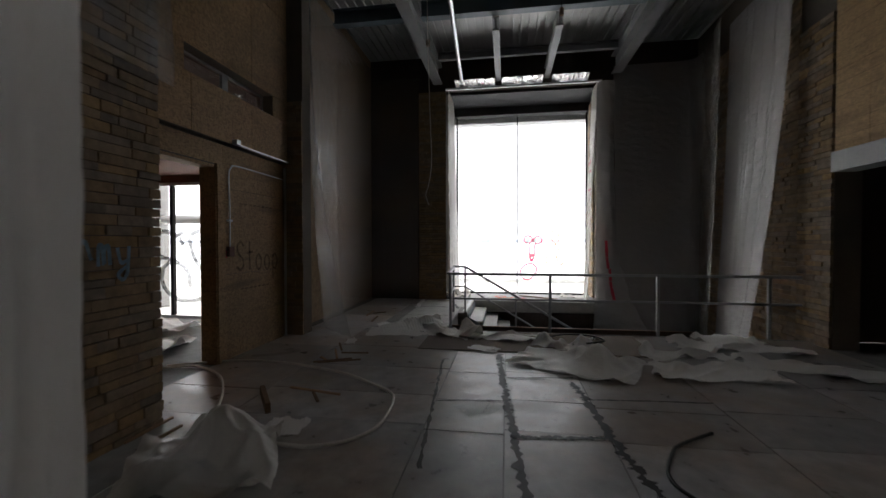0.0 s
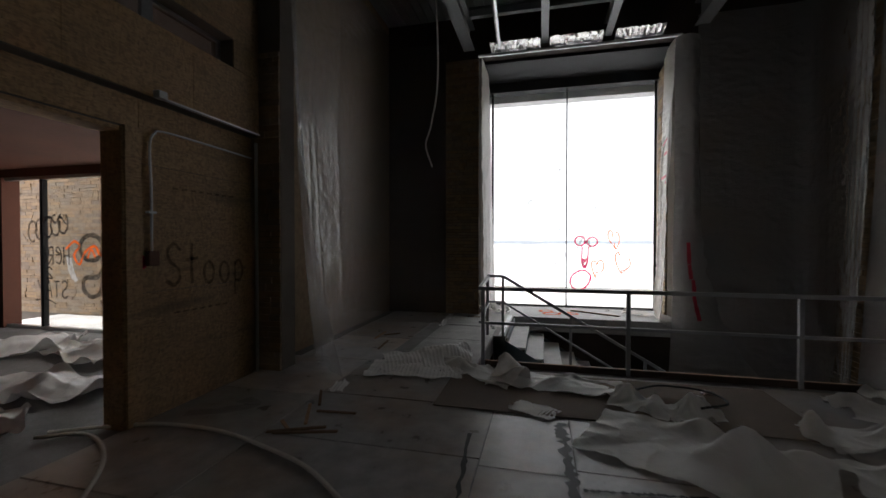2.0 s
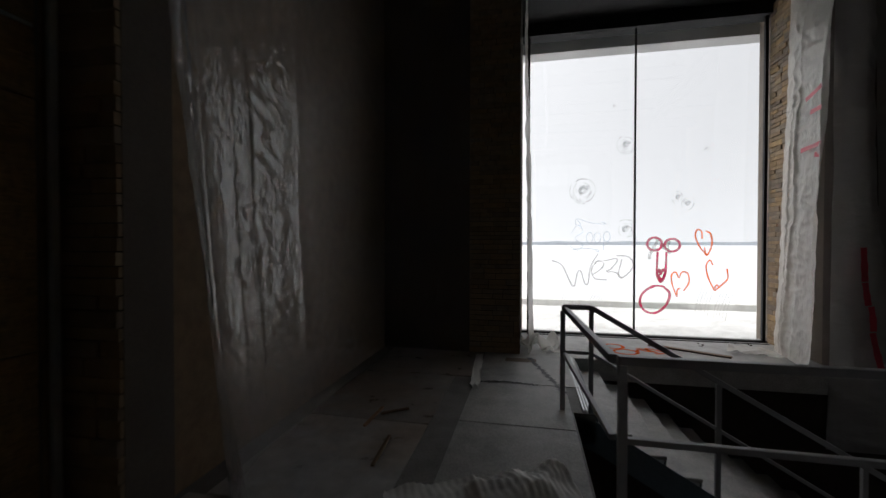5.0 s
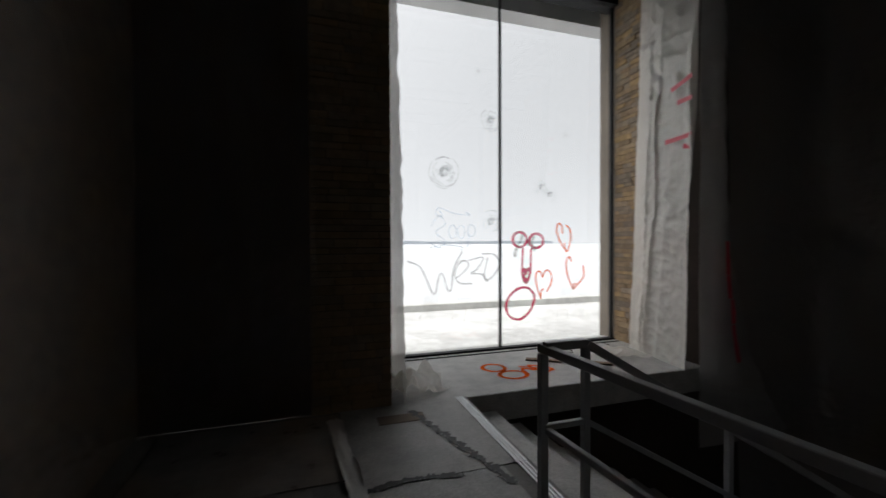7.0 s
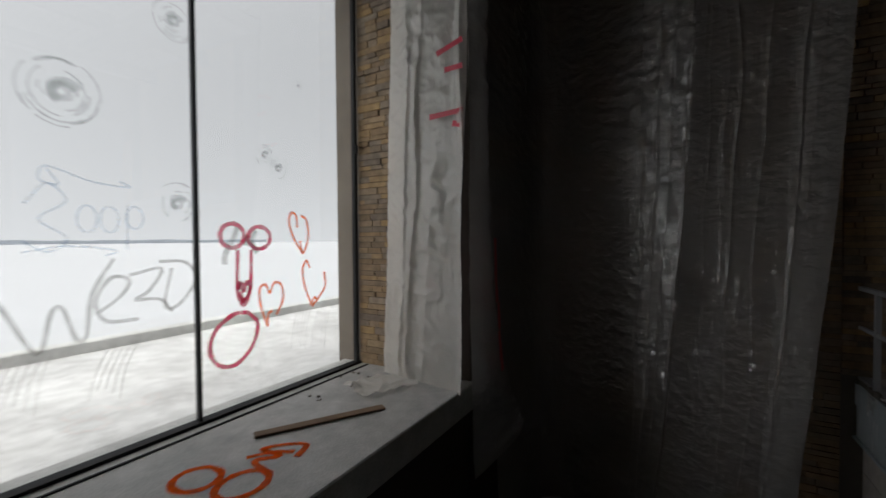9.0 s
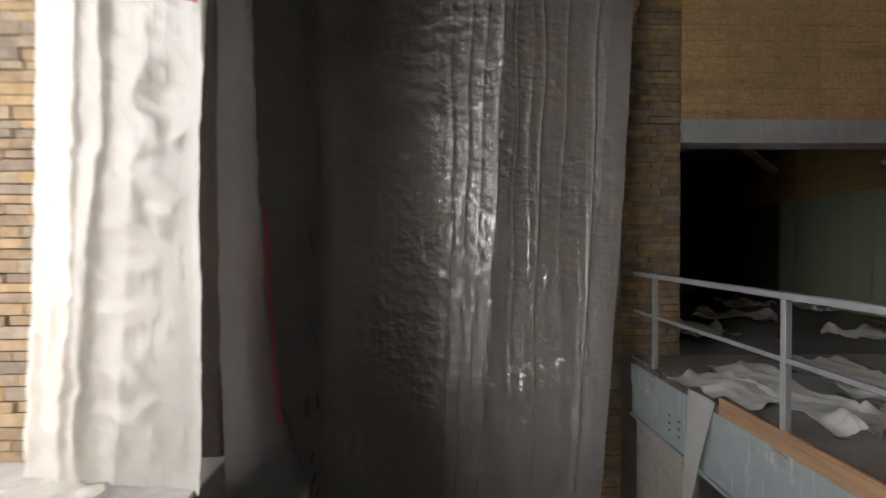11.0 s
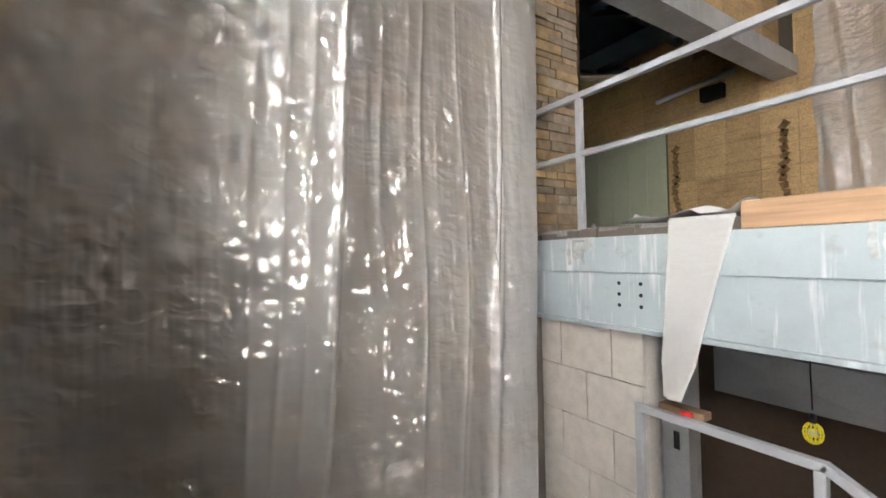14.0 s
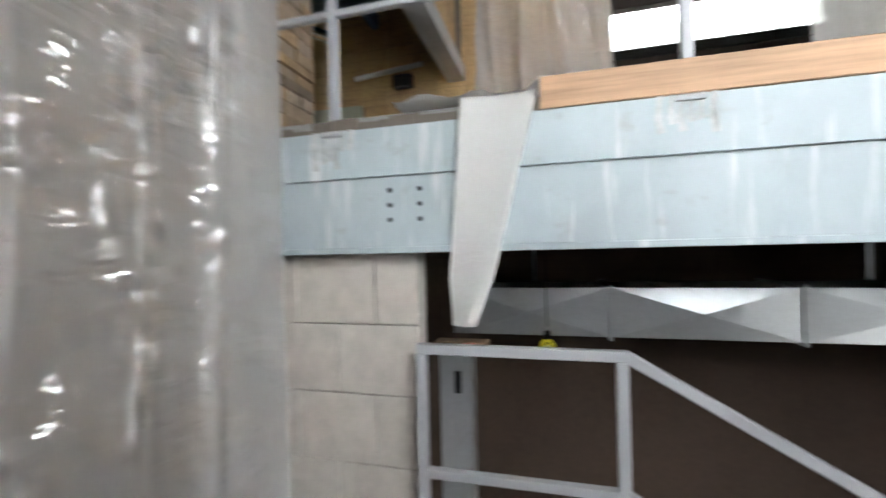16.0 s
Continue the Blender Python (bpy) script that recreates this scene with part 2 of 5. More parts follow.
FILM_CORNER = film_mat("wrinkled_polythene", 0.31, (0.82, 0.78, 0.74), 4.5, 0.06, 0.18, 0.5, 1.0, 0.5, 0.06, 2.0, 0.12, True, 0.15)
FILM_DARK = film_mat("very_clear_polythene", 0.05, (0.8, 0.76, 0.72), 7.0, 0.08, 0.08, 0.5, 1.0, 0.5, 0.1, 0.8, 0.0, True, 0.12)
FILM_WHITE = film_mat("milky_polythene", 0.82, (0.84, 0.81, 0.755), 5.0, 0.3, 0.06, 0.35, 0.6, 0.45, 0.8, 0.6)
GLASS = glass_mat("window_glass")
BEAM = steel_paint("pale_blue_primer", (0.37, 0.425, 0.447), 0.6)
RAIL = plain("rail_grey_paint", (0.34, 0.345, 0.36), 0.42, 0, 0.12, 9)
DARK_STEEL = plain("dark_steel", (0.11, 0.145, 0.17), 0.5, 0, 0.3, 4)
GREY_STEEL = plain("grey_primer_steel", (0.2, 0.205, 0.21), 0.5, 0, 0.25, 4)
DECK = plain("galvanised_deck", (0.4, 0.4, 0.4), 0.45, 0.6, 0.2, 5)
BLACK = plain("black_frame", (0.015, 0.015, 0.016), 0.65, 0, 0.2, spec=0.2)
LUMBER = lumber_mat("new_lumber", (0.43, 0.265, 0.155))
GALV = plain("galvanised_sheet", (0.55, 0.57, 0.58), 0.32, 0.85, 0.15, 6)
# near-black base colour: deep shade of unlit walls is put into it
DARKWALL = plain("shade_dark_wall", (0.05, 0.036, 0.03), 0.9, 0, 0.35, 3)
BROWN = plain("brown_fibreboard", (0.07, 0.046, 0.032), 0.85, 0, 0.3, 3)
PAPER = film_mat("white_foam_sheet", 0.98, (0.86, 0.85, 0.83), 9.0, 0.4, 0.02, 0.2, 0.2, 0.06, 0.2)
TAPE = plain("red_tape", (0.5, 0.03, 0.06), 0.35, 0, 0.3, 9)
GREEN = plain("green_gypsum_board", (0.42, 0.45, 0.32), 0.8, 0, 0.1, 2)
CABLE = plain("white_cable", (0.66, 0.63, 0.58), 0.45)
FOIL = plain("crumpled_foil", (0.75, 0.75, 0.76), 0.22, 1.0, 0.1, 9, 0.5)
WOOD = plain("old_wood", (0.2, 0.13, 0.08), 0.8, 0, 0.3, 9)
CARD = plain("brown_card_board", (0.16, 0.12, 0.09), 0.85, 0, 0.2, 4)
YELLOW = plain("yellow_plastic", (0.75, 0.6, 0.02), 0.4, 0, 0.1)
RED = plain("red_plastic", (0.55, 0.02, 0.02), 0.4, 0, 0.1)
LINTEL = steel_paint("grey_lintel", (0.45, 0.46, 0.46), 0.3)


def spray(name, colour, cover=0.85):
    """Spray paint: uneven and partly see-through."""
    a = Mat(name)
    d = a.n("ShaderNodeBsdfDiffuse")
    d.inputs[0].default_value = (*colour, 1)
    tr = a.n("ShaderNodeBsdfTranslucent")
    tr.inputs[0].default_value = (*colour, 1)
    paint = a.n("ShaderNodeMixShader")
    a.link(d.outputs[0], paint.inputs[1]); a.link(tr.outputs[0], paint.inputs[2])
    mx = a.n("ShaderNodeMixShader")
    a.link(a.ramp(a.noise(14, 5), [(0.3, (cover * 0.6,) * 3), (0.65, (min(1, cover * 1.1),) * 3)]), mx.inputs[0])
    a.link(a.n("ShaderNodeBsdfTransparent").outputs[0], mx.inputs[1])
    a.link(paint.outputs[0], mx.inputs[2])
    a.link(mx.outputs[0], a.out.inputs[0])
    return a.m


SPRAY_BLACK = spray("black_spray", (0.012, 0.01, 0.01), 0.8)
SPRAY_SOFT = spray("thin_black_spray", (0.012, 0.01, 0.01), 0.55)
SPRAY_RED = spray("crimson_spray", (0.62, 0.01, 0.07), 0.95)
SPRAY_ORANGE = spray("orange_spray", (0.98, 0.15, 0.015), 1.0)
SPRAY_GREY = spray("grey_spray", (0.26, 0.25, 0.2), 0.52)
SPRAY_BLUE = spray("pale_blue_spray", (0.42, 0.62, 0.82), 0.75)
SPRAY_PALE = spray("faint_blue_spray", (0.55, 0.72, 0.9), 0.4)
SPRAY_GREEN = spray("green_spray", (0.03, 0.2, 0.1), 0.22)
SPRAY_WHITE = spray("white_spray", (0.75, 0.75, 0.73), 0.7)
CRACK = spray("glass_fracture", (0.2, 0.27, 0.25), 0.33)
MAROON = plain("red_brown_primer", (0.13, 0.045, 0.025), 0.7)


# ---- mesh helpers ----
def part(name, bm, material, parent=None, label=""):
    """Links a bmesh as one mesh object, under parent if given."""
    me = bpy.data.meshes.new(name)
    bm.to_mesh(me)
    bm.free()
    me.materials.append(material)
    ob = new(name, me)
    if parent is not None:
        ob.parent = parent
    if label:
        ob["label"] = label
    return ob


def add_box(bm, x0, y0, z0, x1, y1, z1):
    vs = [bm.verts.new(p) for p in ((x0, y0, z0), (x1, y0, z0), (x1, y1, z0), (x0, y1, z0), (x0, y0, z1), (x1, y0, z1), (x1, y1, z1), (x0, y1, z1))]
    for f in ((3, 2, 1, 0), (4, 5, 6, 7), (0, 1, 5, 4), (1, 2, 6, 5), (2, 3, 7, 6), (3, 0, 4, 7)):
        bm.faces.new([vs[i] for i in f])
    return vs


def box(x0, y0, z0, x1, y1, z1, bevel=0.0):
    bm = bmesh.new()
    add_box(bm, min(x0, x1), min(y0, y1), min(z0, z1), max(x0, x1), max(y0, y1), max(z0, z1))
    if bevel:
        bmesh.ops.bevel(bm, geom=bm.edges[:], offset=bevel, segments=1, affect="EDGES")
    return bm


def boxes(*rows):
    bm = bmesh.new()
    for r in rows:
        add_box(bm, *r)
    return bm


def empty(name, at=(0, 0, 0)):
    ob = new(name)
    ob.location = at
    ob.empty_display_size = 0.1
    bpy.context.view_layer.update()
    return ob


def bar(a, b, w=0.05, h=None, bevel=0.004):
    """A square bar from a to b."""
    h = h or w
    a, b = Vector(a), Vector(b)
    bm = bmesh.new()
    add_box(bm, -w / 2, -h / 2, 0, w / 2, h / 2, (b - a).length)
    if bevel:
        bmesh.ops.bevel(bm, geom=bm.edges[:], offset=bevel, segments=1, affect="EDGES")
    d = (b - a).normalized()
    up = Vector((0, 0, 1)) if abs(d.z) < 0.99 else Vector((0, 1, 0))
    sx = d.cross(up).normalized()
    sy = d.cross(sx)
    bm.transform(Matrix.Translation(a) @ Matrix((sx, sy, d)).transposed().to_4x4())
    bmesh.ops.recalc_face_normals(bm, faces=bm.faces[:])
    return bm


def tube(points, r=0.015, sides=10):
    """A round tube along points."""
    bm = bmesh.new()
    pts = [Vector(p) for p in points]
    last = None
    ref = Vector((0.13, 0.27, 0.95)).normalized()
    for i, p in enumerate(pts):
        d = (pts[min(i + 1, len(pts) - 1)] - pts[max(i - 1, 0)]).normalized()
        a = d.cross(ref)
        a = (a if a.length > 1e-3 else d.cross(Vector((1, 0, 0)))).normalized()
        b = d.cross(a)
        ring = [bm.verts.new(p + r * (math.cos(k * math.tau / sides) * a + math.sin(k * math.tau / sides) * b)) for k in range(sides)]
        if last:
            for k in range(sides):
                bm.faces.new((last[k], last[(k + 1) % sides], ring[(k + 1) % sides], ring[k])).smooth = True
        else:
            bm.faces.new(ring)
        last = ring
    bm.faces.new(last[::-1])
    return bm


def curve_points(keys, n=10):
    """A smooth line through the keys (Catmull-Rom)."""
    k = [Vector(p) for p in keys]
    k = [2 * k[0] - k[1]] + k + [2 * k[-1] - k[-2]]
    out = []
    for i in range(1, len(k) - 2):
        for j in range(n):
            t = j / n
            a, b, c, d = k[i - 1:i + 3]
            out.append(0.5 * (2 * b + (c - a) * t + (2 * a - 5 * b + 4 * c - d) * t * t + (3 * b - a - 3 * c + d) * t ** 3))
    return out + [k[-2]]


def sheet(place, nu, nv, thick=0.0):
    """A skin of nu x nv faces; place(u, v) gives each corner."""
    bm = bmesh.new()
    g = [[bm.verts.new(place(i / nu, j / nv)) for j in range(nv + 1)] for i in range(nu + 1)]
    for i in range(nu):
        for j in range(nv):
            bm.faces.new((g[i][j], g[i + 1][j], g[i + 1][j + 1], g[i][j + 1])).smooth = True
    if thick:
        bmesh.ops.solidify(bm, geom=bm.faces[:], thickness=thick)
    return bm


def wob(x, y, z, s=1.0):
    return noise.noise(Vector((x * s, y * s, z * s)))


def structure(name, bm, mat, label="", cat=""):
    return tagged(part(name, bm, mat), label, cat, "", "structure")


# ---- plan ----
XL, XR = -2.75, 6.13            # side walls of the hall and stairwell
YR, YW, YG = 8.14, 12.18, 13.87  # slab edge, stairwell end wall, glass
WX0, WX1, WZ = -0.55, 3.72, 5.74  # window bay
TOP = 7.0
PIT = -4.9
LAND = -2.44

# floors
floor = structure("floor", boxes((-3.0, -3.0, -0.3, 9.0, YR, 0.0), (9.0, 2.0, -0.3, 12.5, YR, 0.0), (-3.0, YR, -0.3, 0.05, YW, 0.0), (0.05, 10.0, -0.3, 0.27, YW, 0.0)), SLAB, "dusty grey concrete hall floor with worn boards", "floor")
ledge = structure("floor_ledge", box(WX0 - 0.1, YW - 0.05, -0.32, WX1 + 0.05, YG + 0.3, 0.0, 0.012), LEDGE, "pale stone window ledge at floor level", "ledge")
structure("floor_basement", box(-3.2, 3.0, PIT - 0.2, 6.6, YW + 0.3, PIT), SLAB, "dark concrete basement floor", "floor")

# left wall with its doorway
wall_w = structure("wall_west", boxes((XL - 0.2, -3.0, 0, XL, 3.6, 3.05), (XL - 0.2, 5.44, 0, XL, 7.15, 3.05), (XL - 0.2, 3.6, 2.74, XL, 5.44, 3.05)), MORTAR, "stud wall faced with strand board", "wall")
wall_wu = structure("wall_west_upper", boxes((XL - 0.2, -3.0, 3.06, XL + 0.1, 7.15, 3.77), (XL - 0.2, -3.0, 4.10, XL + 0.1, 7.15, TOP), (XL - 0.2, -3.0, 3.77, XL + 0.1, 4.81, 4.10), (XL - 0.2, 6.70, 3.77, XL + 0.1, 7.15, 4.10)), MORTAR, "upper wall faced with strand board, with a slot window", "wall")
structure("wall_west_stone", boxes((XL - 0.3, 7.15, 0, XL - 0.05, YW + 0.3, TOP)), STONE_STUFF, "dark stone wall behind film", "wall")
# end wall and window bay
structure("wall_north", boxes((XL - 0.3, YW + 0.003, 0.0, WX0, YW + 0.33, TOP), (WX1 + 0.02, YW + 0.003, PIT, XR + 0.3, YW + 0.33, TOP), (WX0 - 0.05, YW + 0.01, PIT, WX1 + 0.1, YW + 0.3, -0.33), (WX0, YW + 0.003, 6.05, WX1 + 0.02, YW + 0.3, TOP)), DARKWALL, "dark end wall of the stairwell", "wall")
structure("wall_bay_left", boxes((WX0 - 0.3, YW + 0.331, -0.3, WX0, YG + 0.4, 6.05)), MORTAR, "side wall of the window bay", "wall")
structure("wall_bay_right", boxes((WX1 + 0.02, YW + 0.331, -0.3, WX1 + 0.32, YG + 0.4, 6.05)), MORTAR, "side wall of the window bay", "wall")
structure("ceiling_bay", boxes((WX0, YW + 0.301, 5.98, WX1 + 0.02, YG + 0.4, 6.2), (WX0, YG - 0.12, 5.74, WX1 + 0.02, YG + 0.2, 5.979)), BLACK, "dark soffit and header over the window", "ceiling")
# right wall of the stairwell, lintel wall
structure("wall_east", boxes((XR + 0.03, 7.53, PIT, XR + 0.4, YW + 0.3, TOP)), MORTAR, "stone-faced stairwell wall", "wall")
structure("wall_east_upper", boxes((XR + 0.03, -3.0, 3.04, XR + 0.3, 7.529, TOP)), MORTAR, "upper wall faced with strand board over the opening", "wall")
structure("wall_side_room", boxes((3.3, 1.8, 0, 12.5, 2.0, TOP)), MORTAR, "stud wall faced with strand board", "wall")
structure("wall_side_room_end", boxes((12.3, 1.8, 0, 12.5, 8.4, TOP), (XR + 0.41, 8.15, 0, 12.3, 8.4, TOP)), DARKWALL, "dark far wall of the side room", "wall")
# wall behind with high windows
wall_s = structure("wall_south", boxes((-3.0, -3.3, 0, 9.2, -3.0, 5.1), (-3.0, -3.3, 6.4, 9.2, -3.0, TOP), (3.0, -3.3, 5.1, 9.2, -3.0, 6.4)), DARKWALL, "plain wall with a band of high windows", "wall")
structure("wall_south_side", boxes((8.9, -3.0, 0, 9.1, 1.8, TOP)), DARKWALL, "plain side wall", "wall")
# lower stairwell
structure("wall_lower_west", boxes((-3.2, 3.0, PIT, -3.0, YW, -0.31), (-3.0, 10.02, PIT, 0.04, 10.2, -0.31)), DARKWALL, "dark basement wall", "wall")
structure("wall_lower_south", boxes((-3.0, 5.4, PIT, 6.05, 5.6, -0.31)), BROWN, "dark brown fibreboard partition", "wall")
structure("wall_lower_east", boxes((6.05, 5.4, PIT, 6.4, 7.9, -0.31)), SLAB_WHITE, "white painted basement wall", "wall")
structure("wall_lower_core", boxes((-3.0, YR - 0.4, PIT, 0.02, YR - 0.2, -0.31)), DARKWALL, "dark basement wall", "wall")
wall_cmu = structure("wall_block", boxes((5.18, 7.9, PIT, XR + 0.02, YR - 0.085, -0.757)), GROUT, "unpainted concrete block wall under the edge beam", "wall")
bm = boxes((-3.3, -3.3, TOP + 0.06, 12.6, YG + 0.4, TOP + 0.2))
for i in range(int(15.8 / 0.2)):
    add_box(bm, -3.28 + i * 0.2, -3.28, TOP, -3.18 + i * 0.2, YG + 0.35, TOP + 0.06)
ceiling = structure("ceiling", bm, DECK, "dark ribbed steel roof deck", "ceiling")
# walls added behind the slot so that no sky shows through it
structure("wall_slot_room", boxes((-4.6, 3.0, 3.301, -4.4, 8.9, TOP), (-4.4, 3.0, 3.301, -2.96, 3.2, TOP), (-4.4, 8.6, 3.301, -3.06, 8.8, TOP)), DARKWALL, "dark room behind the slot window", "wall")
# left room
structure("floor_left_room", box(-11, 1.0, -0.3, -3.0, 8.7, -0.01), SLAB, "littered concrete floor of the side room", "floor")
structure("ceiling_left_room", box(-11, 1.0, 3.15, -2.96, 8.9, 3.3), MAROON, "red-brown ceiling of the side room", "ceiling")
structure("wall_left_room", boxes((-11.2, 1.0, -0.3, -11, 8.9, 3.3), (-11.0, 0.8, -0.3, -3.0, 1.0, 3.3), (-3.6, 8.45, -0.3, -2.96, 8.75, 3.3), (-11, 8.45, -0.3, -9.6, 8.75, 3.3), (-9.6, 8.45, 3.0, -3.6, 8.75, 3.149), (-2.96, 7.2, -0.3, -2.81, 8.8, 3.3)), MAROON, "red-brown walls of the side room", "wall")

# ---- outdoors ----
structure("ground", sheet(lambda u, v: Vector((-4500 + 9000 * u, 20.5 + 4400 * v, -15)), 2, 2), plain("lake_ice", (0.52, 0.53, 0.545), 0.6, 0, 0.08, 0.02), "wide frozen lake under snow", "lake")
structure("pavement_terrace", boxes((-14, YG + 0.41, -0.4, 16, 18.4, -0.12), (-11, 8.9, -0.4, -3.4, YG + 0.4, -0.12)), TERRACE, "wet concrete roof terrace with snow", "terrace")
structure("parapet", box(-14, 18.4, -15, 16, 18.7, 0.06, 0.02), SLAB_WHITE, "low pale parapet at the terrace edge", "parapet")
shore = bmesh.new()
prev = None
for i in range(121):
    x = -4400 + 8800 * i / 120
    h = 14 + 16 * abs(wob(x, 3, 1, 0.0016)) + 4 * wob(x, 7, 2, 0.012)
    q = [shore.verts.new((x, 4350, -15)), shore.verts.new((x, 4350, h))]
    if prev:
        shore.faces.new((prev[0], q[0], q[1], prev[1]))
    prev = q
# haze over the lake is put into the shore's pale bluish colour
structure("backdrop", shore, plain("hazed_shore", (0.38, 0.41, 0.45), 0.9, 0, 0.1, 0.01), "far low shore beyond the lake in haze", "shore")
structure("roof_overhang", box(WX0 - 3, YG + 0.41, 5.62, WX1 + 5, YG + 0.78, 5.9), plain("soffit", (0.5, 0.5, 0.5), 0.8), "grey overhanging roof edge outside", "soffit")

# ---- rails ----
def railing():
    r = empty("railing", (2.9, YR, 0))
    m = r.matrix_world.inverted()
    def add(name, bm):
        bm.transform(m)
        return part(name, bm, RAIL, r)
    for x in (0.13, 1.98, 3.84, 5.62):
        add("post", bar((x, YR, -0.1), (x, YR, 1.045), 0.05))
        add("base_plate", box(x - 0.06, YR - 0.06, -0.105, x + 0.06, YR + 0.05, -0.085, 0.003))
    add("top_rail", bar((0.105, YR, 1.07), (XR - 0.02, YR, 1.07), 0.05))
    add("mid_rail", bar((0.13, YR, 0.6), (XR - 0.02, YR, 0.6), 0.038))
    for y in (10.05,):
        add("post", bar((-0.06, y, 0), (-0.06, y, 1.045), 0.05))
    add("top_rail", bar((0.08, YR + 0.026, 1.07), (-0.045, 10.1, 1.07), 0.05))
    add("mid_rail", bar((0.08, YR + 0.026, 0.6), (-0.045, 10.05, 0.6), 0.038))
    return tagged(r, "grey painted square steel railing round the stairwell edge", "railing")

railing()

TREADS, RISE, RUN, SX = 13, 0.188, 0.325, 0.28
def stair_rail():
    r = empty("stair_railing", (0.13, 10.03, 0))
    m = r.matrix_world.inverted()
    def add(name, bm):
        bm.transform(m)
        return part(name, bm, RAIL, r)
    a, b = Vector((0.22, 10.03, 1.09)), Vector((0.22 + 3.7, 10.03, 1.09 - 3.7 * RISE / RUN))
    add("handrail", bar((-0.06, 10.03, 1.09), a, 0.05))
    add("handrail", bar(a, b, 0.05))
    add("lower_rail", bar(a - Vector((0, 0, 0.47)), b - Vector((0, 0, 0.47)), 0.034))
    add("lower_rail", bar((-0.06, 10.03, 0.62), (0.22, 10.03, 0.62), 0.034))
    for x in (0.22, 1.4, 2.6, 3.88):
        z = 1.09 - (x - 0.22) * RISE / RUN
        add("post", bar((x, 10.03, z - 1.05 - (0.04 if x == 0.22 else 0.17)), (x, 10.03, z - 0.02), 0.045))
    return tagged(r, "grey painted steel handrail sloping down the stair", "handrail")

stair_rail()

def stairs():
    r = empty("staircase", (0.1, 11.0, 0))
    m = r.matrix_world.inverted()
    for i in range(TREADS - 1):
        x, z = SX + i * RUN, -RISE * (i + 1)
        bm = box(x - 0.02, 10.03, z - 0.045, x + RUN + 0.02, YW - 0.02, z, 0.008)
        bm.transform(m)
        part("tread", bm, LEDGE, r)
        bm = box(x - 0.0, 10.06, z + 0.0 - 0.0, x + 0.02, YW - 0.03, z + RISE - 0.046)
        bm.transform(m)
        part("riser", bm, DARK_STEEL, r)
    L = (TREADS - 1) * RUN
    for y in (10.0, YW - 0.018):
        bm = bmesh.new()
        drop = L * RISE / RUN
        prof = [(SX - 0.25, -0.02), (SX, -0.08), (SX + L, -0.08 - drop), (SX + L, -0.4 - drop), (SX, -0.4), (SX - 0.25, -0.3)]
        va = [bm.verts.new((x, y, z)) for x, z in prof]
        vb = [bm.verts.new((x, y + 0.018, z)) for x, z in prof]
        bm.faces.new(va); bm.faces.new(vb[::-1])
        for i in range(6):
            j = (i + 1) % 6
            bm.faces.new((va[i], vb[i], vb[j], va[j]))
        bmesh.ops.recalc_face_normals(bm, faces=bm.faces[:])
        bm.transform(m)
        part("stringer", bm, DARK_STEEL, r)
    bm = box(SX + L, YR + 0.05, LAND - 0.2, XR + 0.02, YW - 0.01, LAND, 0.01)
    bm.transform(m)
    part("landing", bm, SLAB, r, "concrete half landing")
    for i in range(12):
        x, z = SX + L - (i + 1) * RUN, LAND - RISE * (i + 1)
        bm = box(x, YR + 0.1, z - 0.05, x + RUN + 0.02, 9.98, z, 0.008)
        bm.transform(m)
        part("tread", bm, LEDGE, r)
    return tagged(r, "steel stair with pale worn treads and a half landing", "stairs")

stairs()

# ---- edge beam of the hall floor ----
def edge_beam():
    r = empty("edge_beam", (3.0, YR, -0.8))
    m = r.matrix_world.inverted()
    def add(name, bm, mat, label=""):
        bm.transform(m)
        return part(name, bm, mat, r, label)
    add("web", box(0.06, YR + 0.0, -0.72, XR, YR + 0.016, -0.34), BEAM)
    add("bottom_flange", box(0.06, YR - 0.1, -0.755, XR, YR + 0.05, -0.721, 0.003), BEAM)
    add("fascia", box(0.06, YR + 0.0, -0.34, XR, YR + 0.034, -0.075, 0.003), BEAM, "streaked pale blue edge plate")
    return tagged(r, "pale blue painted steel edge beam with white streaks", "steel beam")

edge_beam()

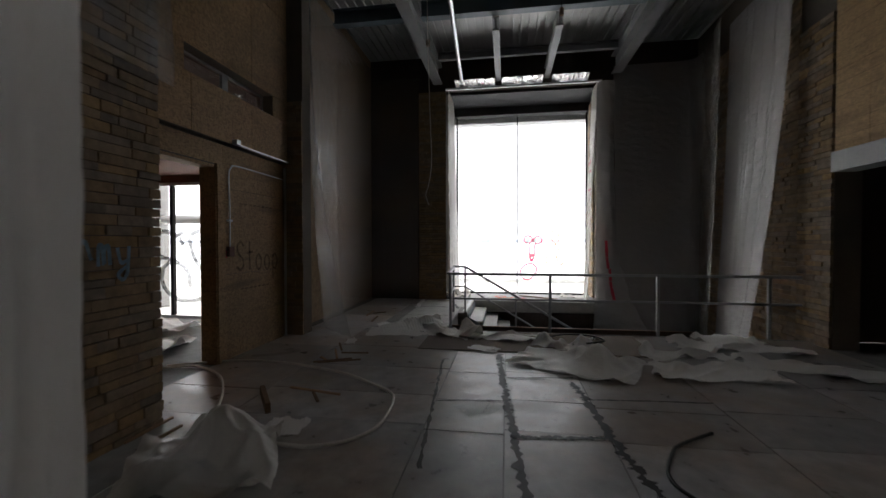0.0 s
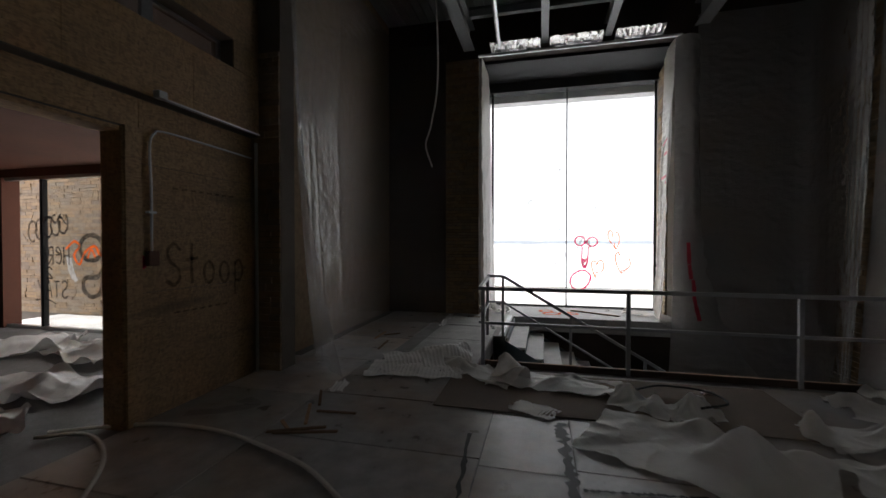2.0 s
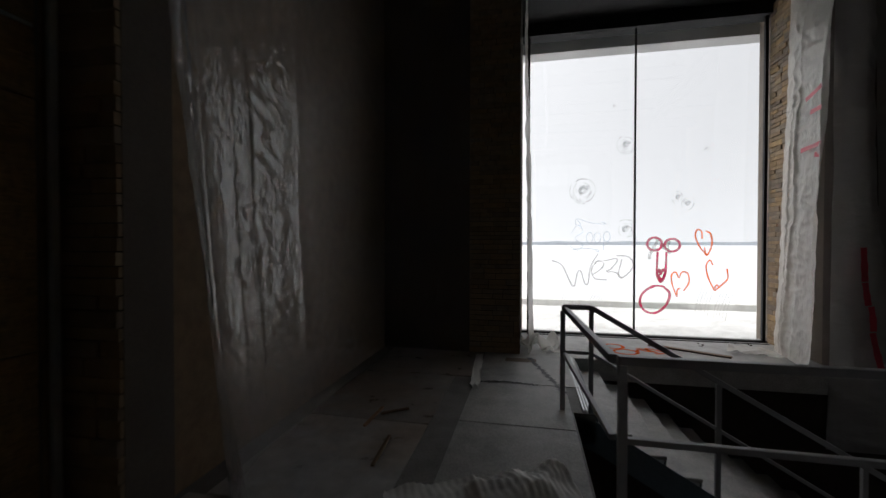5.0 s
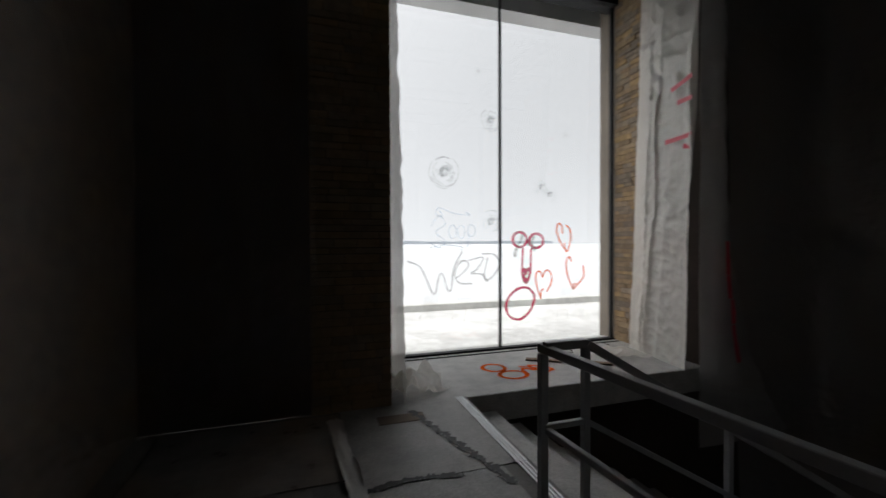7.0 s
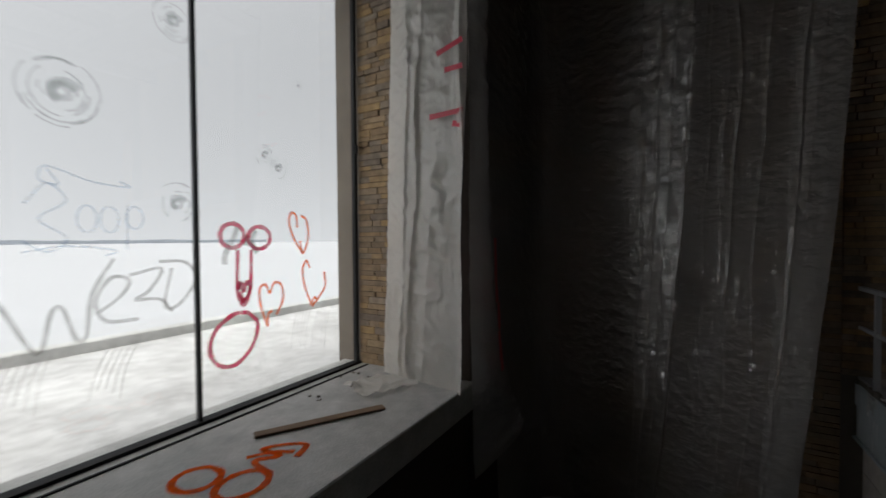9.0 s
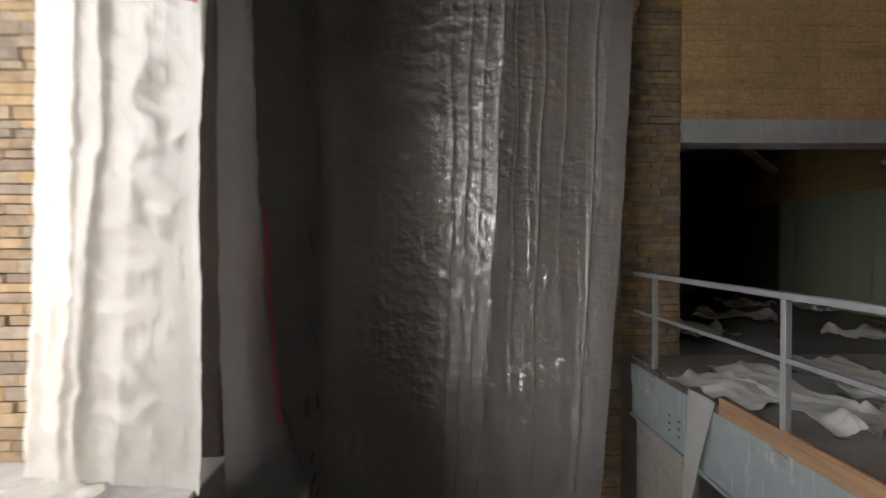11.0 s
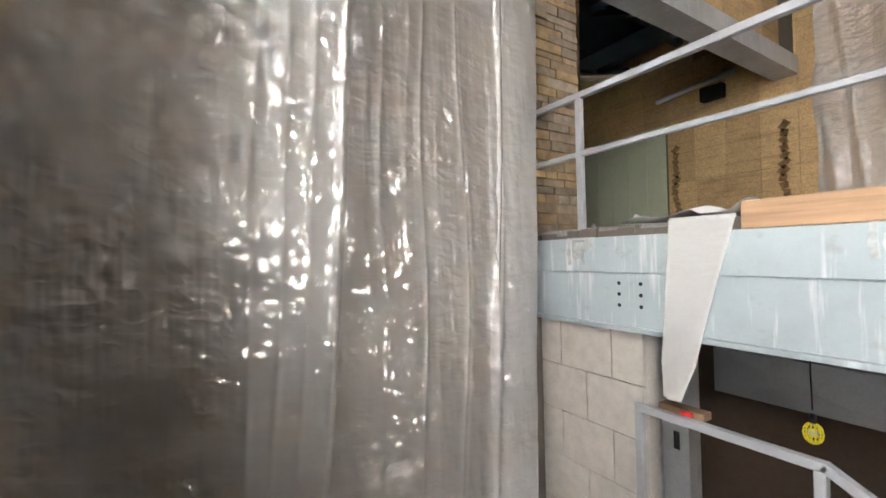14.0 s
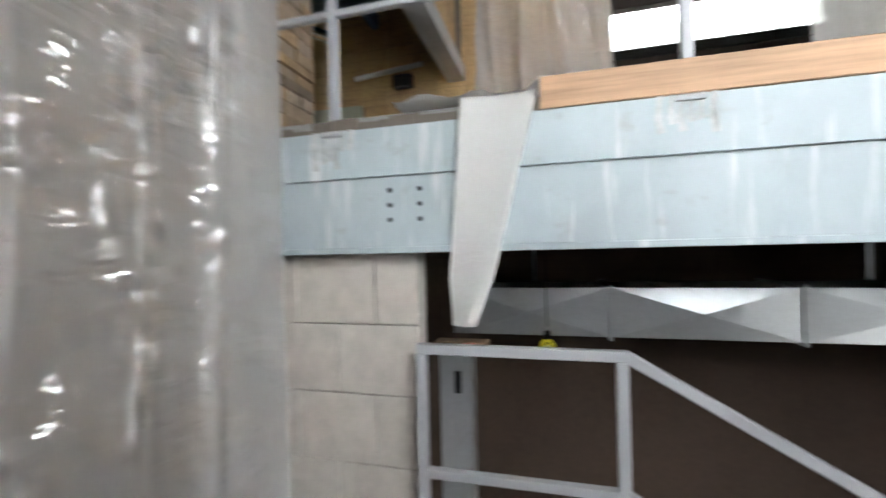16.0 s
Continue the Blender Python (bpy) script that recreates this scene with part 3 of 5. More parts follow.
def film_wall(name, label, p0, p1, z0, z1, out, amp, pleats, nu, nv, mat, flare=0.0, seed=0.0, sweep=0.0, lean=0.6, base=0.1, cat="plastic sheet", sharp=4, bow=0.0):
    """Film hung along the line p0 to p1, with pleats that stand out from the wall by amp."""
    p0, p1, out = Vector((*p0, 0)), Vector((*p1, 0)), Vector((*out, 0))
    w = (p1 - p0).length
    tall = z1 - z0
    def place(u, v):
        s, z = u * w, v * tall
        ph = s * pleats + lean * z + 2.6 * wob(s * 0.9, z * 0.25, seed, 1.1)
        fold = (0.5 + 0.5 * math.sin(ph)) ** sharp
        fold += 0.5 * (0.5 + 0.5 * math.sin(ph * 1.7 + 1.3 - 0.5 * lean * z + 1.5 * wob(s, z * 0.4, seed + 2))) ** (2 * sharp + 1)
        d = amp * fold * (0.55 + 0.9 * abs(wob(s * 0.8, z * 0.35, seed + 7)))
        d += 0.55 * amp * wob(s * 1.3, z * 0.6, seed + 5)
        d += 0.16 * amp * wob(s * 5, z * 2.6, seed + 9) + 0.07 * amp * wob(s * 13, z * 8, seed + 11)
        d *= 0.3 + 0.7 * (1 - v) ** 0.5
        d += flare * (1 - v) ** 3 + base
        d += sweep * max(0.0, 1 - u * 3.2) ** 1.5 * (1 - v) ** 2.2
        edge = 0.08 * wob(z * 1.1, seed, 3) * (1 if u < 0.5 else -1) * abs(2 * u - 1) ** 6
        q = p0.lerp(p1, u + edge / w) + out * max(d, base * 0.7)
        q -= out * (bow * 4 * u * (1 - u) * (0.5 + u))
        q.z = z0 + z + 0.06 * wob(s * 2, v * 3, seed + 3) * (1 - v)
        return q
    ob = part(name, sheet(place, nu, nv), mat)
    return tagged(ob, label, cat)

def drape(name, label, top, foot, z0, z1, side, mat, nu, nv, folds=8, amp=0.04, fall=1.6, crumple=0.008, seed=1, pinch=None, creases=(), cat="plastic sheet", parent=None, hem=0.03, pitch=1.0, slim=(0.03, 0.1)):
    """Film hung from the plan line top down to the plan line foot, in uneven folds on the given side."""
    rnd = random.Random(seed)
    a = curve_points([(x, y, 0) for x, y in top], 12)
    b = curve_points([(x, y, 0) for x, y in foot], 12)
    def along(line, u):
        k = min(max(u, 0.0), 1.0) * (len(line) - 1)
        n = min(int(k), len(line) - 2)
        return line[n].lerp(line[n + 1], k - n)
    wide = sum((a[n + 1] - a[n]).length for n in range(len(a) - 1))
    rows = [((k + rnd.random()) / folds, rnd.uniform(*slim) / wide, amp * rnd.uniform(0.3, 1.0), rnd.uniform(-0.3, 0.3) / wide, rnd.uniform(0.35, 1.15)) for k in range(folds)]
    rows += [(u, 0.03 / wide, amp * k, 0.0, 1.2) for u, k in creases]
    def place(u, v):
        z = z0 + v * (z1 - z0)
        w = (1 - v) ** fall
        uu = u + hem / wide * wob(z * 0.9, seed, 3) * abs(2 * u - 1) ** 5
        q = along(a, uu).lerp(along(b, uu), w)
        d = (along(a, min(uu + 0.02, 1)) - along(a, max(uu - 0.02, 0))).lerp(along(b, min(uu + 0.02, 1)) - along(b, max(uu - 0.02, 0)), w).normalized()
        out = Vector((-d.y, d.x, 0)) * side
        s = u * wide
        h = 0.0
        for c, width, k, lean, high in rows:
            t = (u - c - lean * (1 - v) - 0.09 / wide * wob(z * 0.7, c * 9, seed)) / width
            t *= 0.55 if t * lean > 0 else 1.0
            if abs(t) < 3.5:
                fade = min(1.0, max(0.0, (high - v) * 4)) * (0.6 + 0.8 * abs(wob(z * 0.8, c * 13, seed + 2)))
                h += k * fade * math.exp(-1.5 * (t * t + 0.04) ** 0.5)
        h += 0.35 * amp * wob(s * 1.1, z * 0.5, seed + 5)
        m = 0.35 + 1.1 * max(0.0, wob(s * 0.9, z * 0.7, seed + 6) + 0.35)
        h += crumple * m * (0.6 - 2.2 * abs(wob((s * 3.1 + 0.4 * wob(s, z, seed)) * pitch, (z * 4.2 + s) * pitch, seed + 9)))
        h += 0.4 * crumple * m * (0.6 - 2.2 * abs(wob(s * 7.5 * pitch, (z * 9.5 + 2 * s) * pitch, seed + 11)))
        if pinch:
            du, dz = (u - pinch[0]) * wide, z - pinch[1]
            r = math.hypot(du, dz)
            h += 0.03 * math.sin(11 * math.atan2(dz, du)) * min(1, r * 6) * math.exp(-r / 0.45)
        q = q + out * (h if h > 0 else -0.035 * (1 - math.exp(h / 0.035)))
        q.z = z + 0.05 * wob(s * 2.3, 1.7, seed + 3) * (1 - v) ** 6
        return q
    ob = part(name, sheet(place, nu, nv), mat, parent)
    return ob if parent else tagged(ob, label, cat)


drape("plastic_sheet", "clear crinkled polythene film hung round the stairwell corner", [(4.02, 12.1), (5.0, 12.07), (5.75, 12.05), (6.0, 11.85), (5.98, 11.35), (5.8, 10.6), (5.6, 9.82)], [(4.3, 12.03), (5.0, 11.97), (5.65, 11.9), (5.85, 11.6), (5.8, 11.2), (5.66, 10.75), (5.5, 10.32)], -2.4, 6.4, -1, FILM_CORNER, 300, 330, 5, 0.018, 1.7, 0.006, 41, slim=(0.06, 0.16), creases=((0.87, 0.6), (0.91, 0.9), (0.945, 0.6), (0.99, 1.2)))
stair_sheet = drape("plastic_sheet", "hazy polythene film in tall folds on the stair wall", [(6.0, 10.3), (5.97, 9.6), (5.97, 8.9), (5.97, 8.2)], [(5.85, 10.7), (5.62, 9.9), (5.45, 9.4), (5.36, 9.0)], -2.4, 6.4, -1, FILM_STAIR, 260, 330, 9, 0.016, 1.6, 0.004, 57, slim=(0.02, 0.07), creases=((0.32, 0.5), (0.46, 1.2), (0.62, 0.8), (0.8, 1.0)))
drape("hem", "", [(5.99, 8.72), (5.965, 8.45), (5.965, 8.19)], [(5.4, 9.3), (5.35, 9.15), (5.34, 8.98)], -2.4, 6.4, -1, FILM_STAIR, 50, 200, 3, 0.03, 1.6, 0.008, 63, parent=stair_sheet)
drape("plastic_sheet", "clear film hung over the side wall, its foot swept out", [(-2.27, 7.25), (-2.4, 7.55), (-2.6, 7.85), (-2.65, 8.6), (-2.65, 10.2), (-2.65, 12.1)], [(-1.5, 7.2), (-2.0, 7.6), (-2.42, 8.1), (-2.56, 8.8), (-2.6, 10.2), (-2.62, 12.1)], 0.015, 6.6, -1, FILM, 260, 300, 6, 0.025, 2.4, 0.006, 71, pitch=1.3, slim=(0.04, 0.12), pinch=(0.03, 3.12), creases=((0.2, 0.9), (0.4, 0.9), (0.57, 0.9)))
film_wall("plastic_sheet", "dark film over the wall beside the window", (XL + 0.05, YW), (-1.3, YW), 0.0, 6.4, (0, -1), 0.06, 4.0, 90, 160, FILM_DARK, 0.05, 11.0)
drape("window_film", "milky crumpled film over the window reveal", [(3.68, 13.22), (3.63, 12.9), (3.6, 12.5), (3.62, 12.1)], [(3.56, 13.3), (3.47, 12.95), (3.42, 12.55), (3.38, 12.1)], 0.004, 6.0, -1, FILM_WHITE, 150, 320, 7, 0.1, 1.3, 0.022, 83, pitch=0.8, slim=(0.03, 0.1), hem=0.0)
drape("window_film", "milky film wrapped round the corner, taped in red", [(3.6, 12.12), (3.72, 12.03), (3.9, 12.01), (4.06, 12.1)], [(3.5, 12.02), (4.0, 11.95), (4.6, 11.9), (5.15, 12.0)], -1.0, 6.0, -1, FILM_STAIR, 70, 220, 3, 0.04, 5.0, 0.02, 91, pitch=0.5, slim=(0.05, 0.1))
drape("window_film", "milky film over the window reveal", [(WX0 + 0.05, 13.72), (WX0 + 0.1, 13.0), (WX0 + 0.06, 12.16)], [(WX0 + 0.22, 13.74), (WX0 + 0.2, 13.0), (WX0 + 0.14, 12.1)], 0.004, 6.0, 1, FILM_WHITE, 80, 220, 5, 0.06, 1.5, 0.02, 97, pitch=0.7, slim=(0.04, 0.12), hem=0.0)

# ---- big window ----
def big_window():
    r = empty("window_1", (1.5, YG, 0))
    m = r.matrix_world.inverted()
    def add(name, bm, mat, label=""):
        bm.transform(m)
        return part(name, bm, mat, r, label)
    add("window_frame", boxes((WX0, YG - 0.05, 0.0, WX1, YG + 0.06, 0.03), (WX0 + 0.1, YG - 0.19, 0.001, WX1 - 0.05, YG - 0.165, 0.012), (WX1 - 0.09, YG - 0.03, 0.03, WX1 - 0.04, YG + 0.03, WZ), (WX0 + 0.1, YG - 0.05, 0.03, WX0 + 0.15, YG + 0.06, WZ)), BLACK)
    add("mullion", box(1.505, YG - 0.03, 0.03, 1.535, YG + 0.03, WZ, 0.003), BLACK)
    for a, b in ((WX0 + 0.15, 1.505), (1.535, WX1 - 0.09)):
        p = add("pane", box(a, YG - 0.006, 0.03, b, YG + 0.006, WZ), GLASS)
        p.visible_shadow = False
    return tagged(r, "tall two-pane window with a thin black mullion", "window", "", "structure")

big_window()


# ---- wall pieces ----
def unit_mesh(name, mat, chamfer=0.0):
    bm = box(-0.5, -0.5, -0.5, 0.5, 0.5, 0.5, chamfer)
    me = bpy.data.meshes.new(name)
    bm.to_mesh(me)
    bm.free()
    me.materials.append(mat)
    return me


def piece(name, mesh, parent, centre, size):
    ob = new(name, mesh)
    ob.parent = parent
    ob.matrix_local = parent.matrix_world.inverted() @ Matrix.LocRotScale(centre, None, size)
    return ob


STONE_MESH = unit_mesh("stone", STONE, 0.03)
OSB_MESH = unit_mesh("panel", OSB)
OSB_LIGHT_MESH = unit_mesh("panel_light", OSB_LIGHT)
CMU_MESH = unit_mesh("block", CMU, 0.012)
BOARD_MESH = unit_mesh("board", FLOOR)
GREEN_MESH = unit_mesh("green_panel", GREEN)


def courses(u0, u1, z0, z1, rnd, h=(0.06, 0.1), w=(0.14, 0.42)):
    """Rows of stones of uneven height and length: (u0, u1, z0, z1) each."""
    z = z0
    while z < z1 - 0.02:
        hh = min(rnd.uniform(*h), z1 - z)
        u = u0
        while u < u1 - 0.01:
            ww = rnd.uniform(*w)
            if u1 - u - ww < 0.09:
                ww = u1 - u
            yield u, u + ww, z, z + hh
            u += ww
        z += hh


def stone_face(parent, axis, at, u0, u1, z0, z1, side, seed):
    """Stones one by one on a wall face; axis is the wall's normal."""
    rnd = random.Random(seed)
    for a, b, c, d in courses(u0, u1, z0, z1, rnd):
        deep = rnd.uniform(0.03, 0.05)
        cu, cz, su, sz = (a + b) / 2, (c + d) / 2, b - a - 0.008, d - c - 0.008
        n = at + side * deep / 2
        if axis == "x":
            piece("stone", STONE_MESH, parent, (n, cu, cz), (deep, su, sz))
        else:
            piece("stone", STONE_MESH, parent, (cu, n, cz), (su, deep, sz))


def stone_stuff(name, axis, at, u0, u1, z0, z1, side, seed, label):
    rnd = random.Random(seed)
    bm = bmesh.new()
    for a, b, c, d in courses(u0, u1, z0, z1, rnd):
        deep = side * rnd.uniform(0.02, 0.04)
        n0, n1 = min(at, at + deep), max(at, at + deep)
        if axis == "x":
            add_box(bm, n0, a + 0.004, c + 0.004, n1, b - 0.004, d - 0.004)
        else:
            add_box(bm, a + 0.004, n0, c + 0.004, b - 0.004, n1, d - 0.004)
    return tagged(part(name, bm, STONE_STUFF), label, "stone facing", "", "stuff")


# ---- hall: left wall ----
for y0, y1, z0, z1 in ((5.6, 7.13, 0.01, 1.22), (5.6, 7.13, 1.226, 2.44), (5.6, 7.13, 2.446, 3.04), (3.6, 5.594, 2.76, 3.04), (1.2, 2.42, 0.01, 3.04), (2.426, 3.59, 0.01, 3.04)):
    piece("panel", OSB_MESH, wall_w, (XL + 0.006, (y0 + y1) / 2, (z0 + z1) / 2), (0.012, y1 - y0, z1 - z0))
for y0, y1, z0, z1 in [(a, a + 1.214, 3.07, 3.765) for a in (-1.19, 0.03, 1.25, 2.47, 3.69, 4.91)] + [(6.13, 7.14, 3.07, 3.765)] \
        + [(a, a + 1.214, 4.106, 5.5) for a in (-1.19, 0.03, 1.25, 2.47, 3.69, 4.91)] + [(6.13, 7.14, 4.106, 5.5)] \
        + [(a, a + 1.214, 5.506, 6.95) for a in (-1.19, 0.03, 1.25, 2.47, 3.69, 4.91)] + [(6.13, 7.14, 5.506, 6.95)] \
        + [(a, a + 1.214, 3.771, 4.10) for a in (-1.19, 0.03, 1.25, 2.47)] + [(3.69, 4.80, 3.771, 4.10), (6.71, 7.14, 3.771, 4.10)]:
    piece("panel", OSB_MESH, wall_wu, (XL + 0.106, (y0 + y1) / 2, (z0 + z1) / 2), (0.012, y1 - y0, z1 - z0))


def door_casing():
    r = empty("door_frame", (XL, 4.5, 0))
    m = r.matrix_world.inverted()
    for name, b in (("jamb", (XL - 0.21, 5.415, 0, XL + 0.03, 5.44, 2.74)), ("stud", (XL + 0.001, 5.44, 0, XL + 0.045, 5.6, 2.76)), ("head", (XL - 0.21, 3.6, 2.7, XL + 0.02, 5.415, 2.74)), ("jamb", (XL - 0.21, 3.6, 0, XL + 0.02, 3.68, 2.66))):
        bm = box(*b, 0.004)
        bm.transform(m)
        part(name, bm, OSB, r)
    return tagged(r, "rough timber frame of the wide doorway", "door frame")


door_casing()


def slot_window():
    r = empty("window_2", (XL, 5.76, 3.94))
    m = r.matrix_world.inverted()
    def add(name, bm, mat):
        bm.transform(m)
        return part(name, bm, mat, r)
    add("window_frame", boxes((XL - 0.1, 4.815, 3.775, XL - 0.06, 6.695, 3.805), (XL - 0.1, 4.815, 4.065, XL - 0.06, 6.695, 4.095), (XL - 0.1, 4.815, 3.805, XL - 0.06, 4.85, 4.065), (XL - 0.1, 6.66, 3.805, XL - 0.06, 6.695, 4.065), (XL - 0.1, 5.70, 3.805, XL - 0.06, 5.82, 4.065)), GREY_STEEL)
    for a, b in ((4.85, 5.70), (5.82, 6.66)):
        add("pane", box(XL - 0.085, a, 3.805, XL - 0.077, b, 4.065), GLASS)
    return tagged(r, "long dark slot window high in the board wall", "window", "", "structure")


slot_window()


def conduit():
    r = empty("conduit", (XL + 0.03, 5.7, 1.6))
    m = r.matrix_world.inverted()
    x = XL + 0.035
    def add(name, bm, mat, label=""):
        bm.transform(m)
        return part(name, bm, mat, r, label)
    add("pipe", tube(curve_points([(x, 5.7, 1.62), (x, 5.7, 2.2), (x, 5.69, 2.62), (x, 5.74, 2.75), (x, 5.85, 2.79), (x, 6.4, 2.79), (x, 7.1, 2.78)], 6), 0.0105), GALV)
    add("switch_box", box(XL + 0.012, 5.645, 1.48, XL + 0.07, 5.755, 1.62, 0.006), MAROON, "steel switch box sprayed red")
    add("strap", box(XL + 0.012, 5.66, 1.98, XL + 0.052, 5.74, 2.0), GALV)
    return tagged(r, "thin galvanised conduit with a switch box", "conduit")


conduit()
t = tagged(empty("light_track", (XL + 0.13, 6.4, 3.1)), "thin white track light under the upper wall", "track light")
for name, b in (("rail", (XL + 0.115, 5.75, 3.065, XL + 0.15, 7.12, 3.085)), ("end_box", (XL + 0.114, 5.66, 3.06, XL + 0.19, 5.75, 3.13))):
    bm = box(*b, 0.004)
    bm.transform(t.matrix_world.inverted())
    part(name, bm, GALV, t)
tagged(part("metal_stud", bar((XL + 0.03, 7.19, 0.0), (XL + 0.03, 7.19, 3.0), 0.035), GALV), "bright vertical metal stud at the wall end", "stud")
stone_stuff("stone_pier", "y", 7.3, XL - 0.05, XL + 0.32, 0.0, 4.2, -1, 5, "dark stone pier beside the film")
structure("wall_pier_west", box(XL - 0.05, 7.3, 0, XL + 0.32, 7.6, 6.9), MORTAR, "dark stone pier", "pier")

# stone column by the start
col = structure("pier_stone", box(XL + 0.013, 2.6, 0, -1.99, 3.66, 6.9), MORTAR, "brown coursed stone pier", "pier")
stone_face(col, "x", -1.99, 2.6, 3.7, 0.0, 3.9, 1, 21)
stone_face(col, "y", 3.66, XL + 0.02, -1.99, 0.0, 1.6, 1, 22)
film_wall("plastic_sheet", "clear film hung from above over the stone pier", (-1.93, 2.5), (-1.93, 3.72), 3.1, 6.6, (1, 0), 0.08, 9.0, 40, 50, FILM, 0.04, 31.0)
drape("plastic_sheet", "milky film curtain hanging beside the way in", [(-0.1, 1.46), (-0.6, 1.4), (-1.5, 1.3)], [(-0.1, 1.44), (-0.6, 1.36), (-1.5, 1.25)], 0.02, 6.4, 1, FILM_WHITE, 120, 200, 7, 0.05, 1.5, 0.015, 103, pitch=0.6, slim=(0.03, 0.1))


# ---- graffiti ----
def ring(cx, cy, rx, ry, n=14, a0=0.0, a1=math.tau):
    return [(cx + rx * math.cos(a0 + (a1 - a0) * i / n), cy + ry * math.sin(a0 + (a1 - a0) * i / n)) for i in range(n + 1)]


LETTERS = {
    "S": [[(0.9, 0.85), (0.5, 1), (0.12, 0.82), (0.3, 0.56), (0.7, 0.42), (0.82, 0.15), (0.45, 0), (0.02, 0.12)]],
    "t": [[(0.45, 1.05), (0.42, 0.4), (0.46, 0.02)], [(0.05, 0.62), (0.85, 0.68)]],
    "o": [ring(0.45, 0.3, 0.34, 0.28)],
    "p": [[(0.15, 0.6), (0.15, -0.35)], [(0.15, 0.5), (0.5, 0.64), (0.78, 0.36), (0.55, 0.06), (0.16, 0.08)]],
    "W": [[(0, 1), (0.25, 0), (0.45, 0.6), (0.7, 0.05), (1.0, 1)]],
    "E": [[(0.85, 0.55), (0.3, 0.6), (0.9, 0.8), (0.6, 1), (0.15, 0.7), (0.1, 0.3), (0.4, 0.05), (0.85, 0.15)]],
    "R": [[(0.2, 0), (0.2, 0.95), (0.8, 0.9), (0.75, 0.55), (0.25, 0.5), (0.9, 0)]],
    "D": [[(0.2, 0.05), (0.25, 0.95), (0.75, 0.85), (0.9, 0.45), (0.6, 0.05), (0.15, 0.05)]],
    "m": [[(0.1, 0), (0.12, 0.6), (0.3, 0.65), (0.4, 0.05), (0.45, 0.55), (0.65, 0.65), (0.75, 0.02)]],
    "y": [[(0.1, 0.6), (0.3, 0.1), (0.7, 0.15)], [(0.8, 0.65), (0.7, -0.2), (0.4, -0.5), (0.15, -0.3), (0.7, -0.02)]],
    "T": [[(0.05, 0.95), (0.95, 0.95)], [(0.5, 0.95), (0.5, 0)]],
    "A": [[(0.05, 0), (0.5, 1), (0.95, 0)], [(0.2, 0.4), (0.8, 0.4)]],
    "Y": [[(0.05, 1), (0.5, 0.5), (0.95, 1)], [(0.5, 0.5), (0.5, 0)]],
    "2": [[(0.1, 0.75), (0.45, 1), (0.85, 0.75), (0.5, 0.35), (0.08, 0.02), (0.95, 0.02)]],
    "H": [[(0.1, 0), (0.1, 1)], [(0.9, 0), (0.9, 1)], [(0.1, 0.5), (0.9, 0.5)]],
}


def word(text, x, y, w, h, gap=0.25, slant=0.0):
    out = []
    for i, ch in enumerate(text):
        for st in LETTERS[ch]:
            out.append([(x + i * w * (1 + gap) + w * px, y + h * py + slant * (i * w * (1 + gap) + w * px)) for px, py in st])
    return out


def strokes(bm, lines, width, to_world, smooth=5, taper=0.3):
    """Flat paint ribbons along 2D lines, set on a surface by to_world(u, v, lift)."""
    for k, line in enumerate(lines):
        pts = curve_points([(u, v, 0) for u, v in line], smooth)
        last = None
        for i, p in enumerate(pts):
            d = (pts[min(i + 1, len(pts) - 1)] - pts[max(i - 1, 0)])
            d = d.normalized() if d.length > 1e-6 else Vector((1, 0, 0))
            n = Vector((-d.y, d.x, 0)) * width * (0.5 + taper * wob(i * 0.35, k * 3.1, 0.7) * 0.5)
            lift = 0.0004 * k
            pair = [bm.verts.new(to_world(p.x + n.x, p.y + n.y, lift)), bm.verts.new(to_world(p.x - n.x, p.y - n.y, lift))]
            if last:
                bm.faces.new((last[0], last[1], pair[1], pair[0]))
            last = pair
    return bm


def graffiti(label, lines, width, mat, to_world, name="graffiti"):
    """Painted strokes, each a part of one thing."""
    if len(lines) == 1:
        return tagged(part(name, strokes(bmesh.new(), lines, width, to_world), mat), label, "graffiti")
    r = empty(name, to_world(*lines[0][0], 0))
    m = r.matrix_world.inverted()
    for k, line in enumerate(lines):
        bm = strokes(bmesh.new(), [line], width, lambda u, v, l: m @ to_world(u, v, 0.0004 * k))
        part("stroke", bm, mat, r)
    return tagged(r, label, "graffiti")


on_west = lambda u, v, l: Vector((XL + 0.016 + l, u, v))
on_glass = lambda u, v, l: Vector((u, YG - 0.012 - l, v))
on_floor = lambda u, v, l: Vector((u, v, 0.016 + l))
on_ledge = lambda u, v, l: Vector((u, v, 0.004 + l))
graffiti("black sprayed word Stoop on the board wall", word("Stoop", 5.86, 1.27, 0.2, 0.42, 0.15, -0.05), 0.036, SPRAY_SOFT, on_west)
for k, (y, z, w) in enumerate(((5.95, 2.25, 0.9), (5.95, 0.98, 0.8))):
    graffiti("faint stencilled marks on the board wall", [[(y + i * 0.11, z), (y + i * 0.11 + 0.07, z + 0.004)] for i in range(int(w / 0.11))], 0.022, SPRAY_SOFT, on_west, "board_stamp")
graffiti("red sprayed blot round the switch box", [[(5.5, 1.5), (5.58, 1.56), (5.64, 1.5), (5.55, 1.46)]], 0.07, SPRAY_RED, on_west)
on_col = lambda u, v, l: Vector((-1.935 + l, u, v))
graffiti("pale blue handwriting on the stone pier", word("my", 3.08, 1.5, 0.15, 0.24, 0.06) + [[(2.72, 1.5), (2.8, 1.72), (2.88, 1.52), (2.98, 1.7), (3.04, 1.55)]], 0.032, SPRAY_BLUE, on_col)
